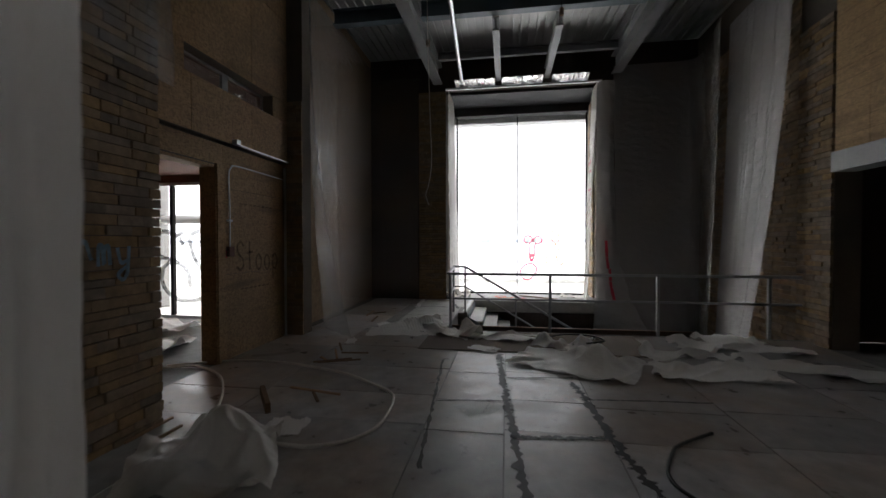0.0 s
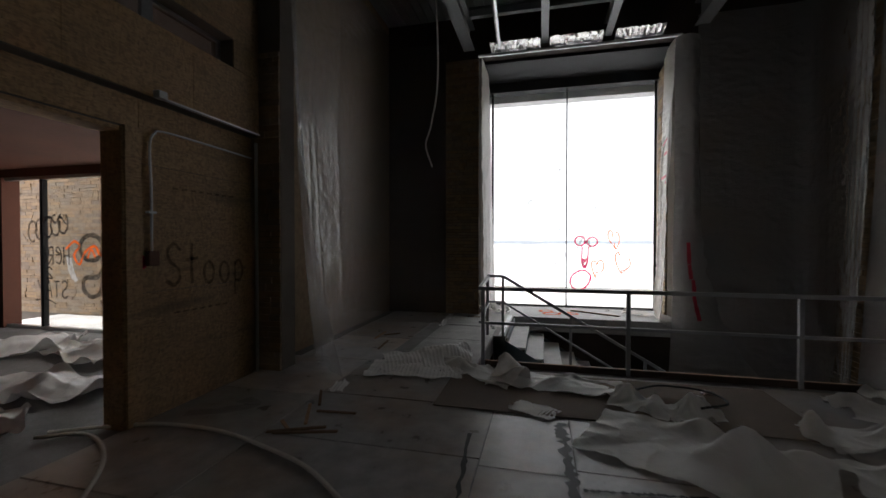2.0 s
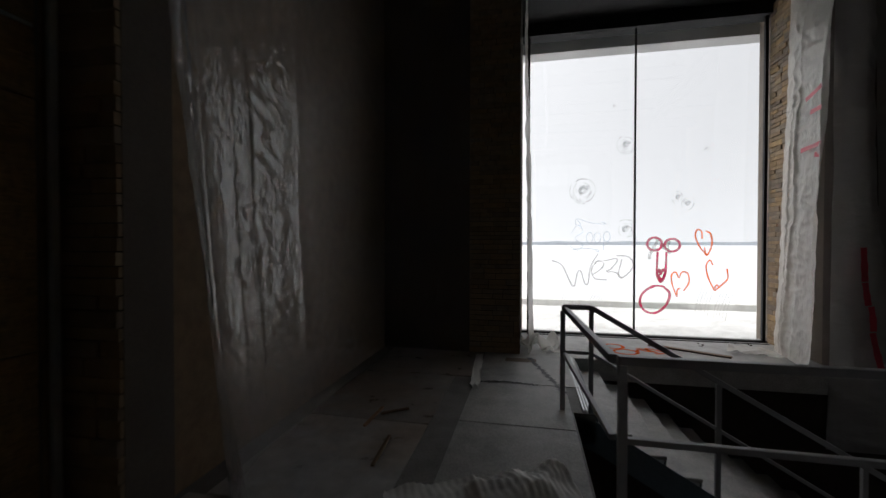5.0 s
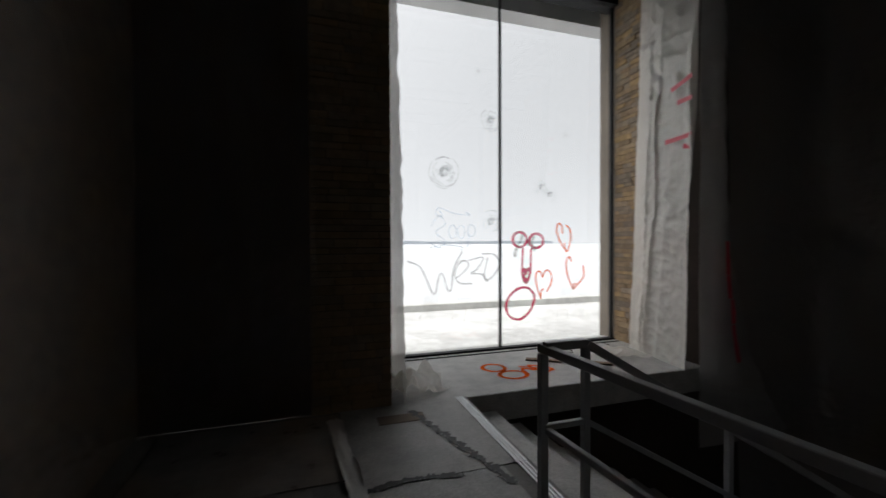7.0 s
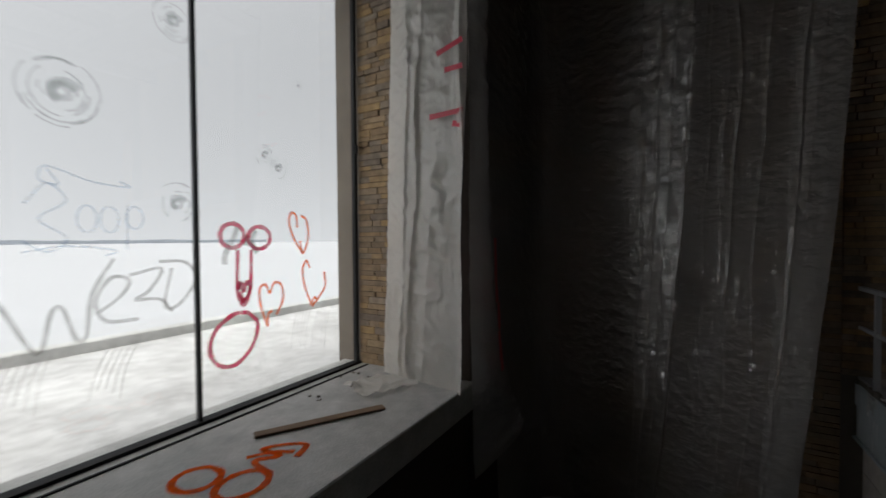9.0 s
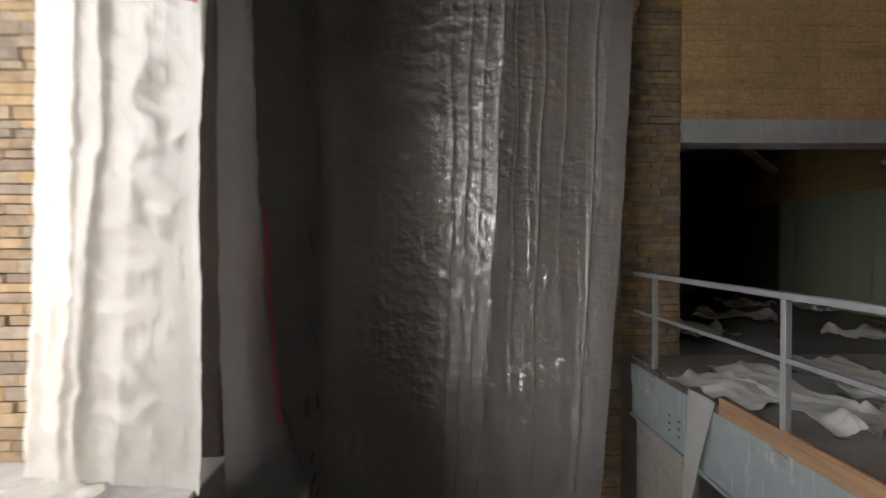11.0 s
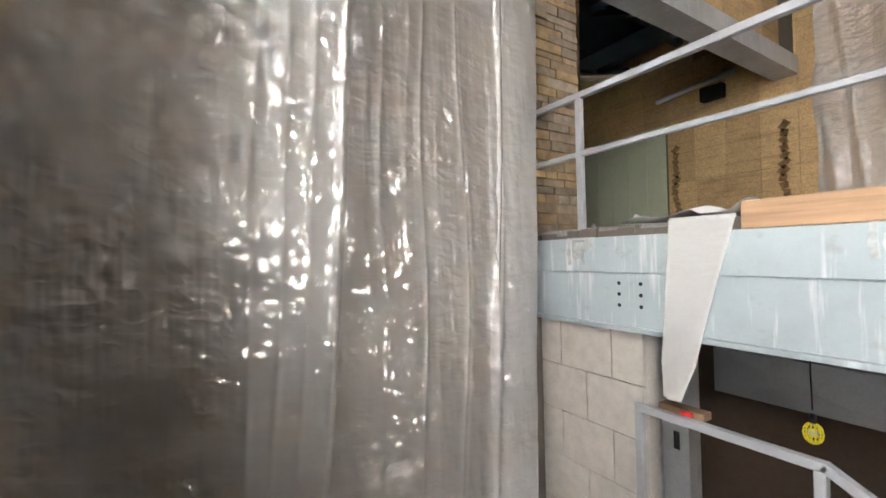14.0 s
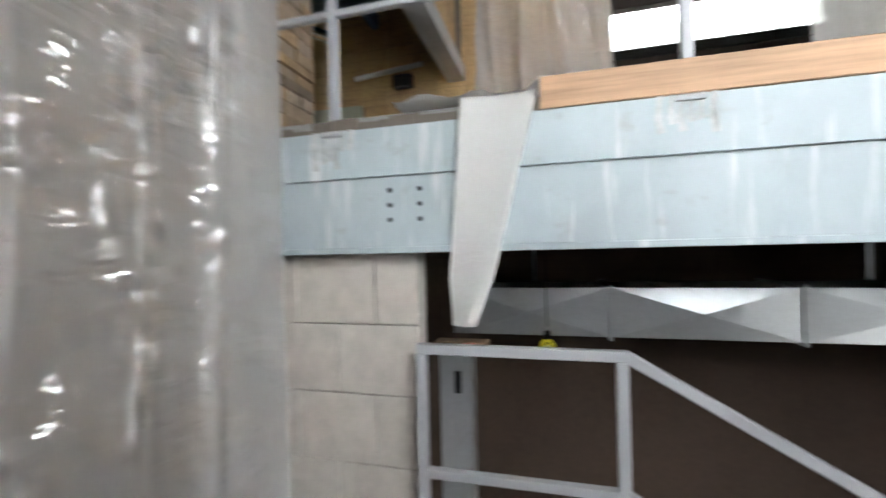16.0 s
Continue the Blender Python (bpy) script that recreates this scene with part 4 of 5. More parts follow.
# on the big window
graffiti("crimson sprayed figure of rings and bars on the window", [ring(1.865, 1.74, 0.125, 0.12), ring(2.165, 1.72, 0.13, 0.115), [(1.92, 1.6), (1.91, 1.2), (1.975, 1.04), (2.05, 1.2), (2.07, 1.6)], [(1.915, 1.2), (1.945, 1.27), (1.975, 1.18), (2.01, 1.27), (2.045, 1.2), (1.98, 1.08), (1.93, 1.18)], [(2.02, 0.96), (1.86, 0.96), (1.68, 0.84), (1.62, 0.66), (1.7, 0.5), (1.88, 0.46), (2.06, 0.6), (2.13, 0.82), (2.02, 0.96)]], 0.046, SPRAY_RED, on_glass)
graffiti("dark grey drips on the crimson figure", [[(1.92, 1.82), (1.86, 1.68), (1.79, 1.56), (1.78, 1.46)], [(2.12, 1.8), (2.08, 1.68), (2.14, 1.56)], [(2.02, 1.75), (2.01, 1.64)]], 0.06, SPRAY_GREY, on_glass)
graffiti("orange sprayed heart on the window", [[(2.25, 0.77), (2.17, 1.0), (2.16, 1.18), (2.23, 1.22), (2.28, 1.12)], [(2.28, 1.12), (2.34, 1.23), (2.43, 1.2), (2.45, 1.04), (2.36, 0.88)], [(2.25, 0.77), (2.26, 0.9), (2.31, 0.93)]], 0.03, SPRAY_ORANGE, on_glass)
graffiti("orange sprayed heart on the window", [[(2.74, 1.54), (2.62, 1.7), (2.55, 1.88), (2.58, 2.0), (2.65, 1.97), (2.66, 1.84)], [(2.72, 1.98), (2.8, 1.92), (2.82, 1.72), (2.74, 1.54), (2.7, 1.68)]], 0.03, SPRAY_ORANGE, on_glass)
graffiti("orange sprayed heart on the window", [[(2.87, 0.9), (2.77, 1.12), (2.73, 1.34), (2.79, 1.45), (2.84, 1.36)], [(2.87, 0.9), (2.98, 1.0), (3.08, 1.12), (3.07, 1.3)], [(2.86, 0.92), (2.9, 1.0), (2.96, 0.96)]], 0.03, SPRAY_ORANGE, on_glass)
graffiti("grey sprayed word WERD on the window", [[(0.02, 1.42), (0.22, 1.32), (0.42, 0.92), (0.5, 1.18), (0.56, 1.22), (0.64, 0.98), (0.7, 1.0), (0.74, 1.3), (0.88, 1.56)], [(0.76, 1.14), (0.92, 1.26), (0.98, 1.38), (0.86, 1.41), (0.76, 1.24), (0.82, 1.08), (1.04, 1.06)], [(0.98, 1.42), (1.22, 1.46), (1.12, 1.28), (1.02, 1.22), (1.2, 1.2), (1.3, 1.08)], [(1.2, 1.52), (1.42, 1.5), (1.5, 1.34), (1.36, 1.14), (1.24, 1.14), (1.3, 1.46)]], 0.03, SPRAY_GREY, on_glass)
graffiti("pale blue scribble on the window", [[(0.38, 1.95), (0.5, 2.1), (0.6, 1.98), (0.45, 1.85), (0.6, 1.72), (0.5, 1.62), (0.36, 1.7)], ring(0.72, 1.86, 0.06, 0.1), ring(0.86, 1.86, 0.06, 0.1), [(0.98, 1.98), (0.97, 1.62)], ring(1.03, 1.88, 0.06, 0.09), [(0.5, 2.2), (0.56, 2.1), (0.46, 2.12), (0.5, 2.22), (0.75, 2.14), (1.0, 2.12), (0.93, 2.16)], [(0.36, 1.62), (0.6, 1.66), (0.9, 1.62), (0.82, 1.58)]], 0.016, SPRAY_PALE, on_glass)
for x, z, s in ((2.55, 0.45, 0.5), (2.85, 0.4, 0.45), (0.2, 0.55, 0.4), (0.7, 0.5, 0.35)):
    graffiti("white scratched hatching on the window", [[(x + i * 0.05, z + 0.06 * math.sin(i)), (x + i * 0.05 + 0.04, z + s * 0.5), (x + 0.12 + i * 0.05, z + s)] for i in range(5)], 0.008, SPRAY_WHITE, on_glass)


def fracture(x, z, r, seed):
    """An impact in the pane: broken rings round a crushed middle."""
    rnd = random.Random(seed)
    lines = []
    for k in range(int(10 + r * 60)):
        rr = r * (0.12 + 0.88 * rnd.random() ** 0.8)
        a = rnd.uniform(0, math.tau)
        lines.append(ring(x, z, rr, rr * 1.05, 5, a, a + rnd.uniform(0.3, 1.3)))
    bm = strokes(bmesh.new(), lines, 0.005 + 0.03 * r, on_glass, 3)
    strokes(bm, [ring(x, z, r * 0.2, r * 0.18, 8), ring(x + r * 0.1, z, r * 0.32, r * 0.3, 8, 0.4, 4.2)], 0.035 * r / 0.15, on_glass, 3)
    return tagged(part("glass_fracture", bm, CRACK), "round grey-green shatter mark in the window pane", "crack", "shatter marks on the window", "stuff")


for i, (x, z, r) in enumerate(((1.36, 3.6, 0.17), (0.59, 2.76, 0.25), (1.36, 2.02, 0.18), (2.42, 2.48, 0.13), (2.71, 3.47, 0.05), (1.15, 4.34, 0.04), (2.25, 2.6, 0.12))):
    fracture(x, z, r, 50 + i)
graffiti("orange sprayed loops on the ledge", [ring(1.0, 13.0, 0.15, 0.16), ring(1.12, 12.66, 0.18, 0.15), [(1.3, 12.6), (1.35, 12.85), (1.5, 12.75), (1.5, 12.95), (1.65, 12.85), (1.72, 12.7), (1.55, 12.62)], [(1.35, 12.95), (1.5, 12.85), (1.6, 12.7)]], 0.055, SPRAY_ORANGE, on_ledge)
graffiti("green sprayed patch on the floor", [[(0.75, 4.35), (0.95, 4.5), (1.1, 4.42)]], 0.3, SPRAY_GREEN, on_floor)
graffiti("green sprayed patch on the floor by the wall", [[(-2.5, 5.85), (-2.2, 6.0), (-2.0, 6.2), (-2.2, 6.3)]], 0.16, SPRAY_GREEN, on_floor)

# ---- floor boards, seams and spots ----
XS, YS = (-2.74, -1.5, 0.45, 1.17, 2.06, 3.3, 4.6, 6.1), (-2.9, -0.5, 1.9, 3.94, 4.66, 5.6, 6.62, 8.02)
rnd = random.Random(7)
for i in range(len(XS) - 1):
    for j in range(len(YS) - 1):
        x0, x1, y0, y1 = XS[i] + 0.006, XS[i + 1] - 0.006, YS[j] + 0.006 + (0.1 * (i % 2)), YS[j + 1] - 0.006 + (0.1 * (i % 2) if j < len(YS) - 2 else 0)
        h = rnd.uniform(0.006, 0.012)
        piece("board", BOARD_MESH, floor, ((x0 + x1) / 2, (y0 + y1) / 2, h / 2 + 0.0005), (x1 - x0, y1 - y0, h))
for x0, x1, y0, y1 in ((-2.6, -1.35, 8.03, 9.4), (-2.6, -1.35, 9.42, 10.9), (-2.6, -1.1, 10.92, 12.1)):
    piece("board", BOARD_MESH, floor, ((x0 + x1) / 2, (y0 + y1) / 2, 0.005), (x1 - x0, y1 - y0, 0.008))
SEAM = plain("black_seam_tape", (0.012, 0.012, 0.012), 0.6, 0, 0.3, 20)


def ragged(line, width, seed):
    """A torn strip of tape along a line on the floor."""
    pts = curve_points([(x, y, 0) for x, y in line], 24)
    bm = bmesh.new()
    last = None
    for i, p in enumerate(pts):
        d = (pts[min(i + 1, len(pts) - 1)] - pts[max(i - 1, 0)]).normalized()
        n = Vector((-d.y, d.x, 0))
        a, b = (width * (0.5 + 0.9 * wob(i * 0.9, seed, s)) for s in (1.3, 8.7))
        pair = [bm.verts.new((*(p + n * max(a, 0.004)).xy, 0.0145)), bm.verts.new((*(p - n * max(b, 0.004)).xy, 0.0145))]
        if last:
            bm.faces.new((last[0], last[1], pair[1], pair[0]))
        last = pair
    return tagged(part("floor_tape", bm, SEAM), "torn black tape along a floor board joint", "tape", "torn tape on the floor")


for k, (line, w) in enumerate((([(1.09, 6.5), (1.13, 5.6), (1.2, 4.6), (1.25, 4.0), (1.33, 2.9)], 0.07), ([(0.45, 4.6), (0.8, 4.66), (1.17, 4.7)], 0.03), ([(1.22, 3.9), (1.6, 3.94), (2.05, 4.0)], 0.05), ([(1.95, 5.4), (2.02, 4.85), (2.1, 3.8), (2.2, 3.2)], 0.07), ([(2.02, 4.85), (2.5, 4.9), (3.3, 4.95)], 0.025), ([(0.3, 6.1), (0.42, 4.7), (0.55, 3.3)], 0.03), ([(1.2, 5.45), (1.6, 5.5), (2.0, 5.55)], 0.025))):
    ragged(line, w, k * 2.7)
rnd = random.Random(3)
for x, y in ((0.86, 3.97), (0.92, 3.9), (0.77, 4.38), (1.25, 4.6), (1.51, 4.86), (1.63, 4.83), (1.81, 4.86), (1.9, 4.85), (0.99, 3.51), (1.1, 3.46)):
    graffiti("white paint spot on the floor", [ring(x, y, 0.012, 0.012, 6)], 0.03 + 0.015 * rnd.random(), SPRAY_WHITE, on_floor, "paint_spot")
# pale slabs of the landing
SLAB_MESH = unit_mesh("slab", LEDGE)
for x0, x1, y0, y1 in ((-1.08, 0.03, 8.2, 9.55), (-1.08, 0.03, 9.565, 10.75), (-1.08, 0.25, 10.765, YW - 0.02)):
    piece("slab", SLAB_MESH, floor, ((x0 + x1) / 2, (y0 + y1) / 2, 0.004), (x1 - x0, y1 - y0, 0.007))
for dx in (0.0, 0.03, 0.06):
    tagged(part("stair_nosing", box(0.15 + dx, 10.06, 0.008, 0.165 + dx, YW - 0.03, 0.016, 0.001), GALV), "thin metal strip at the stair head", "nosing", "strips at the stair head")
# torn joints on the landing
for k, (line, w) in enumerate((([(-0.4, 11.95), (-0.25, 11.4), (-0.1, 10.9), (0.0, 10.5)], 0.06), ([(-1.1, 10.7), (-0.7, 10.78), (-0.3, 10.72)], 0.05))):
    ragged(line, w, 31 + k)


# ---- loose sheets ----
def heap(name, label, cx, cy, lx, ly, turn, h, seed, mat, peaks, nu=64, nv=48, ribs=0.0, cat="sheet"):
    """A crumpled sheet on the floor; peaks are (u, v, height, width)."""
    m = Matrix.Translation((cx, cy, 0)) @ Matrix.Rotation(radians(turn), 4, "Z")
    def place(u, v):
        x, y = (u - 0.5) * lx, (v - 0.5) * ly
        x += 0.09 * lx * wob(v * 2.2, seed, 1) + 0.012 * wob(v * 23, seed, 2)
        y += 0.12 * ly * wob(u * 2.2, seed, 5) + 0.012 * wob(u * 23, seed, 6)
        z = 0.0
        for pu, pv, ph, pw in peaks:
            r2 = ((u - pu) ** 2 + (v - pv) ** 2) / pw ** 2
            z += ph * math.exp(-r2) * (1 + 0.25 * math.sin(5 * math.atan2(v - pv, u - pu) + seed) * min(1, r2))
        z += h * max(0.0, wob(x * 1.5 + y * 0.5, y * 1.1, seed, 1.0))
        z += h * max(0.0, 1 - 6 * abs(wob(x * 1.3 - y * 0.8, y * 0.9, seed + 4)))
        z += 0.3 * h * max(0.0, 1 - 5 * abs(wob(x * 3.5, y * 3, seed + 6)))
        rim = max(abs(2 * u - 1), abs(2 * v - 1))
        z += 1.6 * h * max(0.0, rim - 0.75) / 0.25 * max(0.0, wob(u * 4, v * 4, seed + 8) + 0.1) * 2
        if ribs:
            z += 0.004 * math.sin(x * ribs)
        return m @ Vector((x, y, 0.02 + max(0.0, z)))
    return tagged(part(name, sheet(place, nu, nv), mat), label, cat)


heap("foam_sheet", "crumpled white foam sheet, humped up on the floor", 2.1, 6.1, 1.65, 0.95, -26, 0.03, 2.0, PAPER, ((0.7, 0.55, 0.3, 0.15), (0.5, 0.9, 0.17, 0.12), (0.9, 0.8, 0.14, 0.12)), 110, 80)
heap("foam_sheet", "twisted strip of white foam sheet on the floor", 0.1, 7.75, 1.3, 0.5, -30, 0.04, 4.0, PAPER, ((0.25, 0.5, 0.14, 0.2), (0.95, 0.6, 0.2, 0.16)), 80, 40)
heap("foam_sheet", "white foam sheet in long creases on the hardboard", 1.05, 7.55, 1.5, 0.62, -6, 0.035, 5.0, PAPER, ((0.08, 0.75, 0.24, 0.13), (0.45, 0.5, 0.05, 0.3)), 80, 50)
heap("packing_paper", "ribbed pale packing paper in a loose stack", -0.62, 8.05, 1.25, 0.95, 24, 0.03, 6.0, PAPER, ((0.7, 0.7, 0.2, 0.3), (0.95, 0.85, 0.1, 0.1), (0.25, 0.5, 0.08, 0.3)), 100, 70, 120.0)
heap("packing_paper", "flat pale packing paper under the stack", -0.7, 7.72, 1.25, 0.7, 8, 0.02, 8.0, PAPER, ((0.5, 0.6, 0.05, 0.4),), 70, 50, 120.0)
heap("packing_paper", "small ribbed scrap of packing paper", -1.36, 6.85, 0.16, 0.34, 12, 0.02, 9.0, PAPER, (), 20, 20, 160.0)
heap("packing_paper", "torn white paper edge along the landing boards", -1.1, 11.2, 0.12, 1.5, 4, 0.02, 28.0, PAPER, (), 10, 40)
heap("packing_paper", "small ribbed scrap of packing paper by the boards", 0.85, 6.72, 0.45, 0.28, -25, 0.01, 10.0, PAPER, (), 30, 20, 160.0)
heap("foam_sheet", "grey crumpled foam sheet by the railing", 3.75, 5.95, 1.5, 0.65, 4, 0.03, 12.0, PAPER, ((0.25, 0.8, 0.1, 0.12), (0.75, 0.85, 0.12, 0.1)), 80, 50)
heap("foam_sheet", "grey creased foam sheet before the railing", 4.7, 7.35, 1.8, 0.6, -8, 0.03, 14.0, PAPER, ((0.1, 0.7, 0.14, 0.1), (0.55, 0.75, 0.06, 0.12)), 80, 50)
heap("foam_sheet", "long grey foam sheet trailing over the floor", 5.1, 6.3, 1.6, 0.6, -24, 0.025, 15.0, PAPER, ((0.15, 0.7, 0.12, 0.12),), 70, 40)
heap("foam_sheet", "crumpled scrap of foam sheet", 3.75, 6.75, 1.2, 0.45, 12, 0.035, 16.0, PAPER, ((0.1, 0.8, 0.2, 0.1), (0.6, 0.6, 0.1, 0.15)), 60, 40)
heap("foam_sheet", "crumpled scrap of foam sheet on the boards", 1.9, 7.0, 0.6, 0.45, -28, 0.04, 18.0, PAPER, ((0.2, 0.7, 0.18, 0.2), (0.7, 0.4, 0.1, 0.2)), 50, 40)
heap("foam_sheet", "curled scrap of foam sheet beside the hose", 2.3, 6.95, 0.55, 0.4, 15, 0.05, 19.0, PAPER, ((0.6, 0.6, 0.16, 0.25),), 40, 30)
heap("crumpled_film", "heap of milky film on the floor", -1.0, 3.05, 1.0, 0.9, 25, 0.06, 20.0, FILM_WHITE, ((0.6, 0.75, 0.34, 0.22), (0.85, 0.5, 0.2, 0.16), (0.3, 0.3, 0.12, 0.2)), 70, 60)
heap("packing_paper", "ribbed scrap under the film heap", -0.78, 3.78, 0.36, 0.32, 5, 0.01, 22.0, PAPER, (), 30, 20, 160.0)
heap("crumpled_film", "crumpled film fallen in the window corner", -0.25, 12.55, 0.75, 0.5, 10, 0.1, 24.0, FILM_WHITE, ((0.4, 0.5, 0.14, 0.25),), 60, 40)
heap("crumpled_film", "thin film edge lying on the ledge", 3.1, 13.0, 0.7, 0.5, -25, 0.03, 26.0, FILM_WHITE, (), 40, 30)
for k, (x, y, lx, ly, a) in enumerate(((-4.6, 6.0, 1.5, 0.9, 20), (-5.6, 7.4, 1.8, 1.0, -15), (-7.2, 7.2, 1.6, 1.2, 40), (-6.6, 5.6, 1.2, 1.0, 10), (-4.0, 5.1, 0.9, 0.6, -30), (-5.2, 5.0, 0.8, 0.5, 60))):
    heap("packing_paper", "white packing paper strewn on the side room floor", x, y, lx, ly, a, 0.07, 40.0 + k, PAPER, ((0.5, 0.5, 0.12, 0.25),), 40, 30)
tagged(part("card_board", box(-0.18, 6.62, 0.013, 3.35, 7.9, 0.026, 0.003), CARD), "brown hardboard sheet lying before the railing", "board")
kick = tagged(part("kick_board", box(0.12, YR + 0.002, -0.072, 4.49, YR + 0.042, 0.085, 0.004), LUMBER), "new timber kick board along the slab edge", "board")
# added strip: turns the board's hall side dark brown, outer side stays lumber
part("facing_strip", box(0.12, YR - 0.006, 0.002, 4.49, YR + 0.0005, 0.083), BROWN, kick, "thin brown strip on the hall side of the board")
tagged(part("crumpled_can", tube(curve_points([(2.62, 7.55, 0.03), (2.66, 7.56, 0.06), (2.7, 7.57, 0.05), (2.74, 7.58, 0.04)], 3), 0.03, 9), FOIL), "crumpled shiny can on the board", "can")

# cables and small litter
def cable(label, keys, r=0.017, name="cable", mat=None):
    return tagged(part(name, tube(curve_points([(x, y, z) for x, y, z in keys], 8), r, 8), mat or CABLE), label, "cable")


flat = lambda pts, z: [(x, y, z) for x, y in pts]
cable("pale cable lying in a wide loop on the floor", flat([(-3.3, 5.2), (-2.9, 5.42), (-2.45, 5.58), (-1.85, 5.58), (-1.28, 5.43), (-0.8, 5.25), (-0.44, 5.01), (-0.08, 4.72), (0.02, 4.48), (0.05, 4.2), (0.05, 3.9), (-0.05, 3.68), (-0.18, 3.55), (-0.42, 3.45), (-0.7, 3.46)], 0.03))
cable("pale cable running to the film heap", flat([(-3.3, 5.1), (-2.93, 5.25), (-2.4, 5.0), (-1.95, 4.5), (-1.6, 3.9), (-1.45, 3.4)], 0.03))
cable("dark cable curling on the floor", flat([(2.95, 4.2), (2.72, 4.04), (2.55, 3.9), (2.47, 3.78), (2.38, 3.6), (2.33, 3.45), (2.34, 3.3), (2.45, 3.1), (2.6, 2.9)], 0.028), 0.014, "cable", SEAM)
cable("black hose in a loop among the sheets", flat([(1.9, 7.3), (2.2, 7.5), (2.6, 7.42), (2.7, 7.1), (2.4, 6.9)], 0.12), 0.012, "hose", SEAM)
cable("thin white wire hanging from the roof", [(0.42, 4.3, 7.0), (0.42, 4.32, 4.5), (0.44, 4.34, 3.2), (0.46, 4.35, 2.5), (0.43, 4.35, 2.25), (0.4, 4.36, 2.15), (0.43, 4.36, 2.05)], 0.004, "wire")
tagged(part("wood_scrap", bar((-1.5, 4.55, 0.03), (-1.12, 4.05, 0.05), 0.05, 0.12), WOOD), "dark bent wood scrap on the floor", "scrap wood")
rnd = random.Random(11)
for k, (x, y) in enumerate([(-1.9, 3.5), (-1.7, 3.4), (-1.55, 3.32), (-1.34, 5.8), (-1.2, 5.75), (-1.09, 5.71), (-1.3, 6.1), (-1.05, 6.2), (-1.75, 9.6), (-1.9, 9.4), (-1.6, 8.8), (-1.4, 6.5), (-0.9, 4.6), (-0.85, 4.5)]):
    a = rnd.uniform(0, 3.1)
    L = rnd.uniform(0.1, 0.3)
    tagged(part("wood_splinter", bar((x - L * math.cos(a), y - L * math.sin(a), 0.025), (x + L * math.cos(a), y + L * math.sin(a), 0.03 + rnd.uniform(0, 0.04)), 0.03, 0.018, 0.002), WOOD if k % 3 else LUMBER), "dark splinter of scrap wood on the floor", "scrap wood", "splinters on the floor")
tagged(part("plank", bar((1.6, 13.2, 0.016), (2.62, 12.6, 0.016), 0.1, 0.022), WOOD), "worn brown plank lying on the window ledge", "plank")
tagged(part("wood_scrap", box(-0.75, 11.72, 0.002, -0.3, 11.9, 0.012, 0.002), CARD), "flat brown card scrap on the landing", "card")
rnd = random.Random(5)
for k in range(16):
    x, y, s = 3.3 - 0.9 * rnd.random() ** 2, 13.75 - rnd.random() * 0.5, rnd.uniform(0.012, 0.03)
    tagged(part("stone_chip", box(x, y, 0.001, x + s, y + s * 1.3, s * 0.7, s * 0.2), MORTAR), "small dark rubble chip on the ledge", "rubble", "rubble on the ledge")

# ---- tape on the window film ----
on_reveal = lambda u, v, l: Vector((WX1 - 0.26 - l, u, v))
for line in ([(12.45, 3.8), (12.12, 3.9)], [(12.35, 3.6), (12.12, 3.61)], [(12.55, 3.1), (12.12, 3.12)], [(12.25, 2.99), (12.12, 2.96)]):
    graffiti("red tape holding the film at the corner", [line], 0.07, TAPE, on_reveal, "red_tape")
on_corner = lambda u, v, l: Vector((u, 11.885 - l, v))
graffiti("long red tape strip down the film corner", [[(3.81, 1.7), (3.82, 1.5), (3.83, 1.26)], [(3.83, 1.25), (3.85, 1.1), (3.87, 0.95)], [(3.9, 0.94), (3.92, 0.8), (3.93, 0.62)], [(3.92, 0.6), (3.97, 0.35), (4.03, 0.1)]], 0.075, TAPE, on_corner, "red_tape")
# stone of the window bay
bay = empty("stone_facing", (WX1, 13.5, 0))
tagged(bay, "coursed brown stone facing of the window bay", "stone facing")
stone_face(bay, "x", WX1 + 0.02, 13.1, 13.84, 0.0, 5.9, -1, 61)
stone_stuff("stone_facing", "y", YW + 0.003, -1.35, WX0, 0.0, 6.0, -1, 62, "dark coursed stone beside the window")
stone_stuff("stone_facing", "x", XR + 0.03, 8.3, YW, -2.4, 6.0, -1, 63, "coursed stone behind the film")
pier = empty("stone_pier", (XR, 7.9, 0))
tagged(pier, "warm brown coursed stone at the wall end", "stone facing")
stone_face(pier, "x", XR + 0.03, 7.54, 8.3, 0.0, 5.2, -1, 64)

# ---- under the edge beam ----
for r_, z in enumerate((-0.76, -1.155, -1.55, -1.945, -2.34)):
    edges = [5.16, 5.66, 6.15] if r_ % 2 else [5.16, 5.42, 5.92, 6.15]
    for a, b in zip(edges, edges[1:]):
        piece("block", CMU_MESH, wall_cmu, ((a + b) / 2, YR - 0.07, z - 0.195), (b - a - 0.008, 0.04, 0.386))


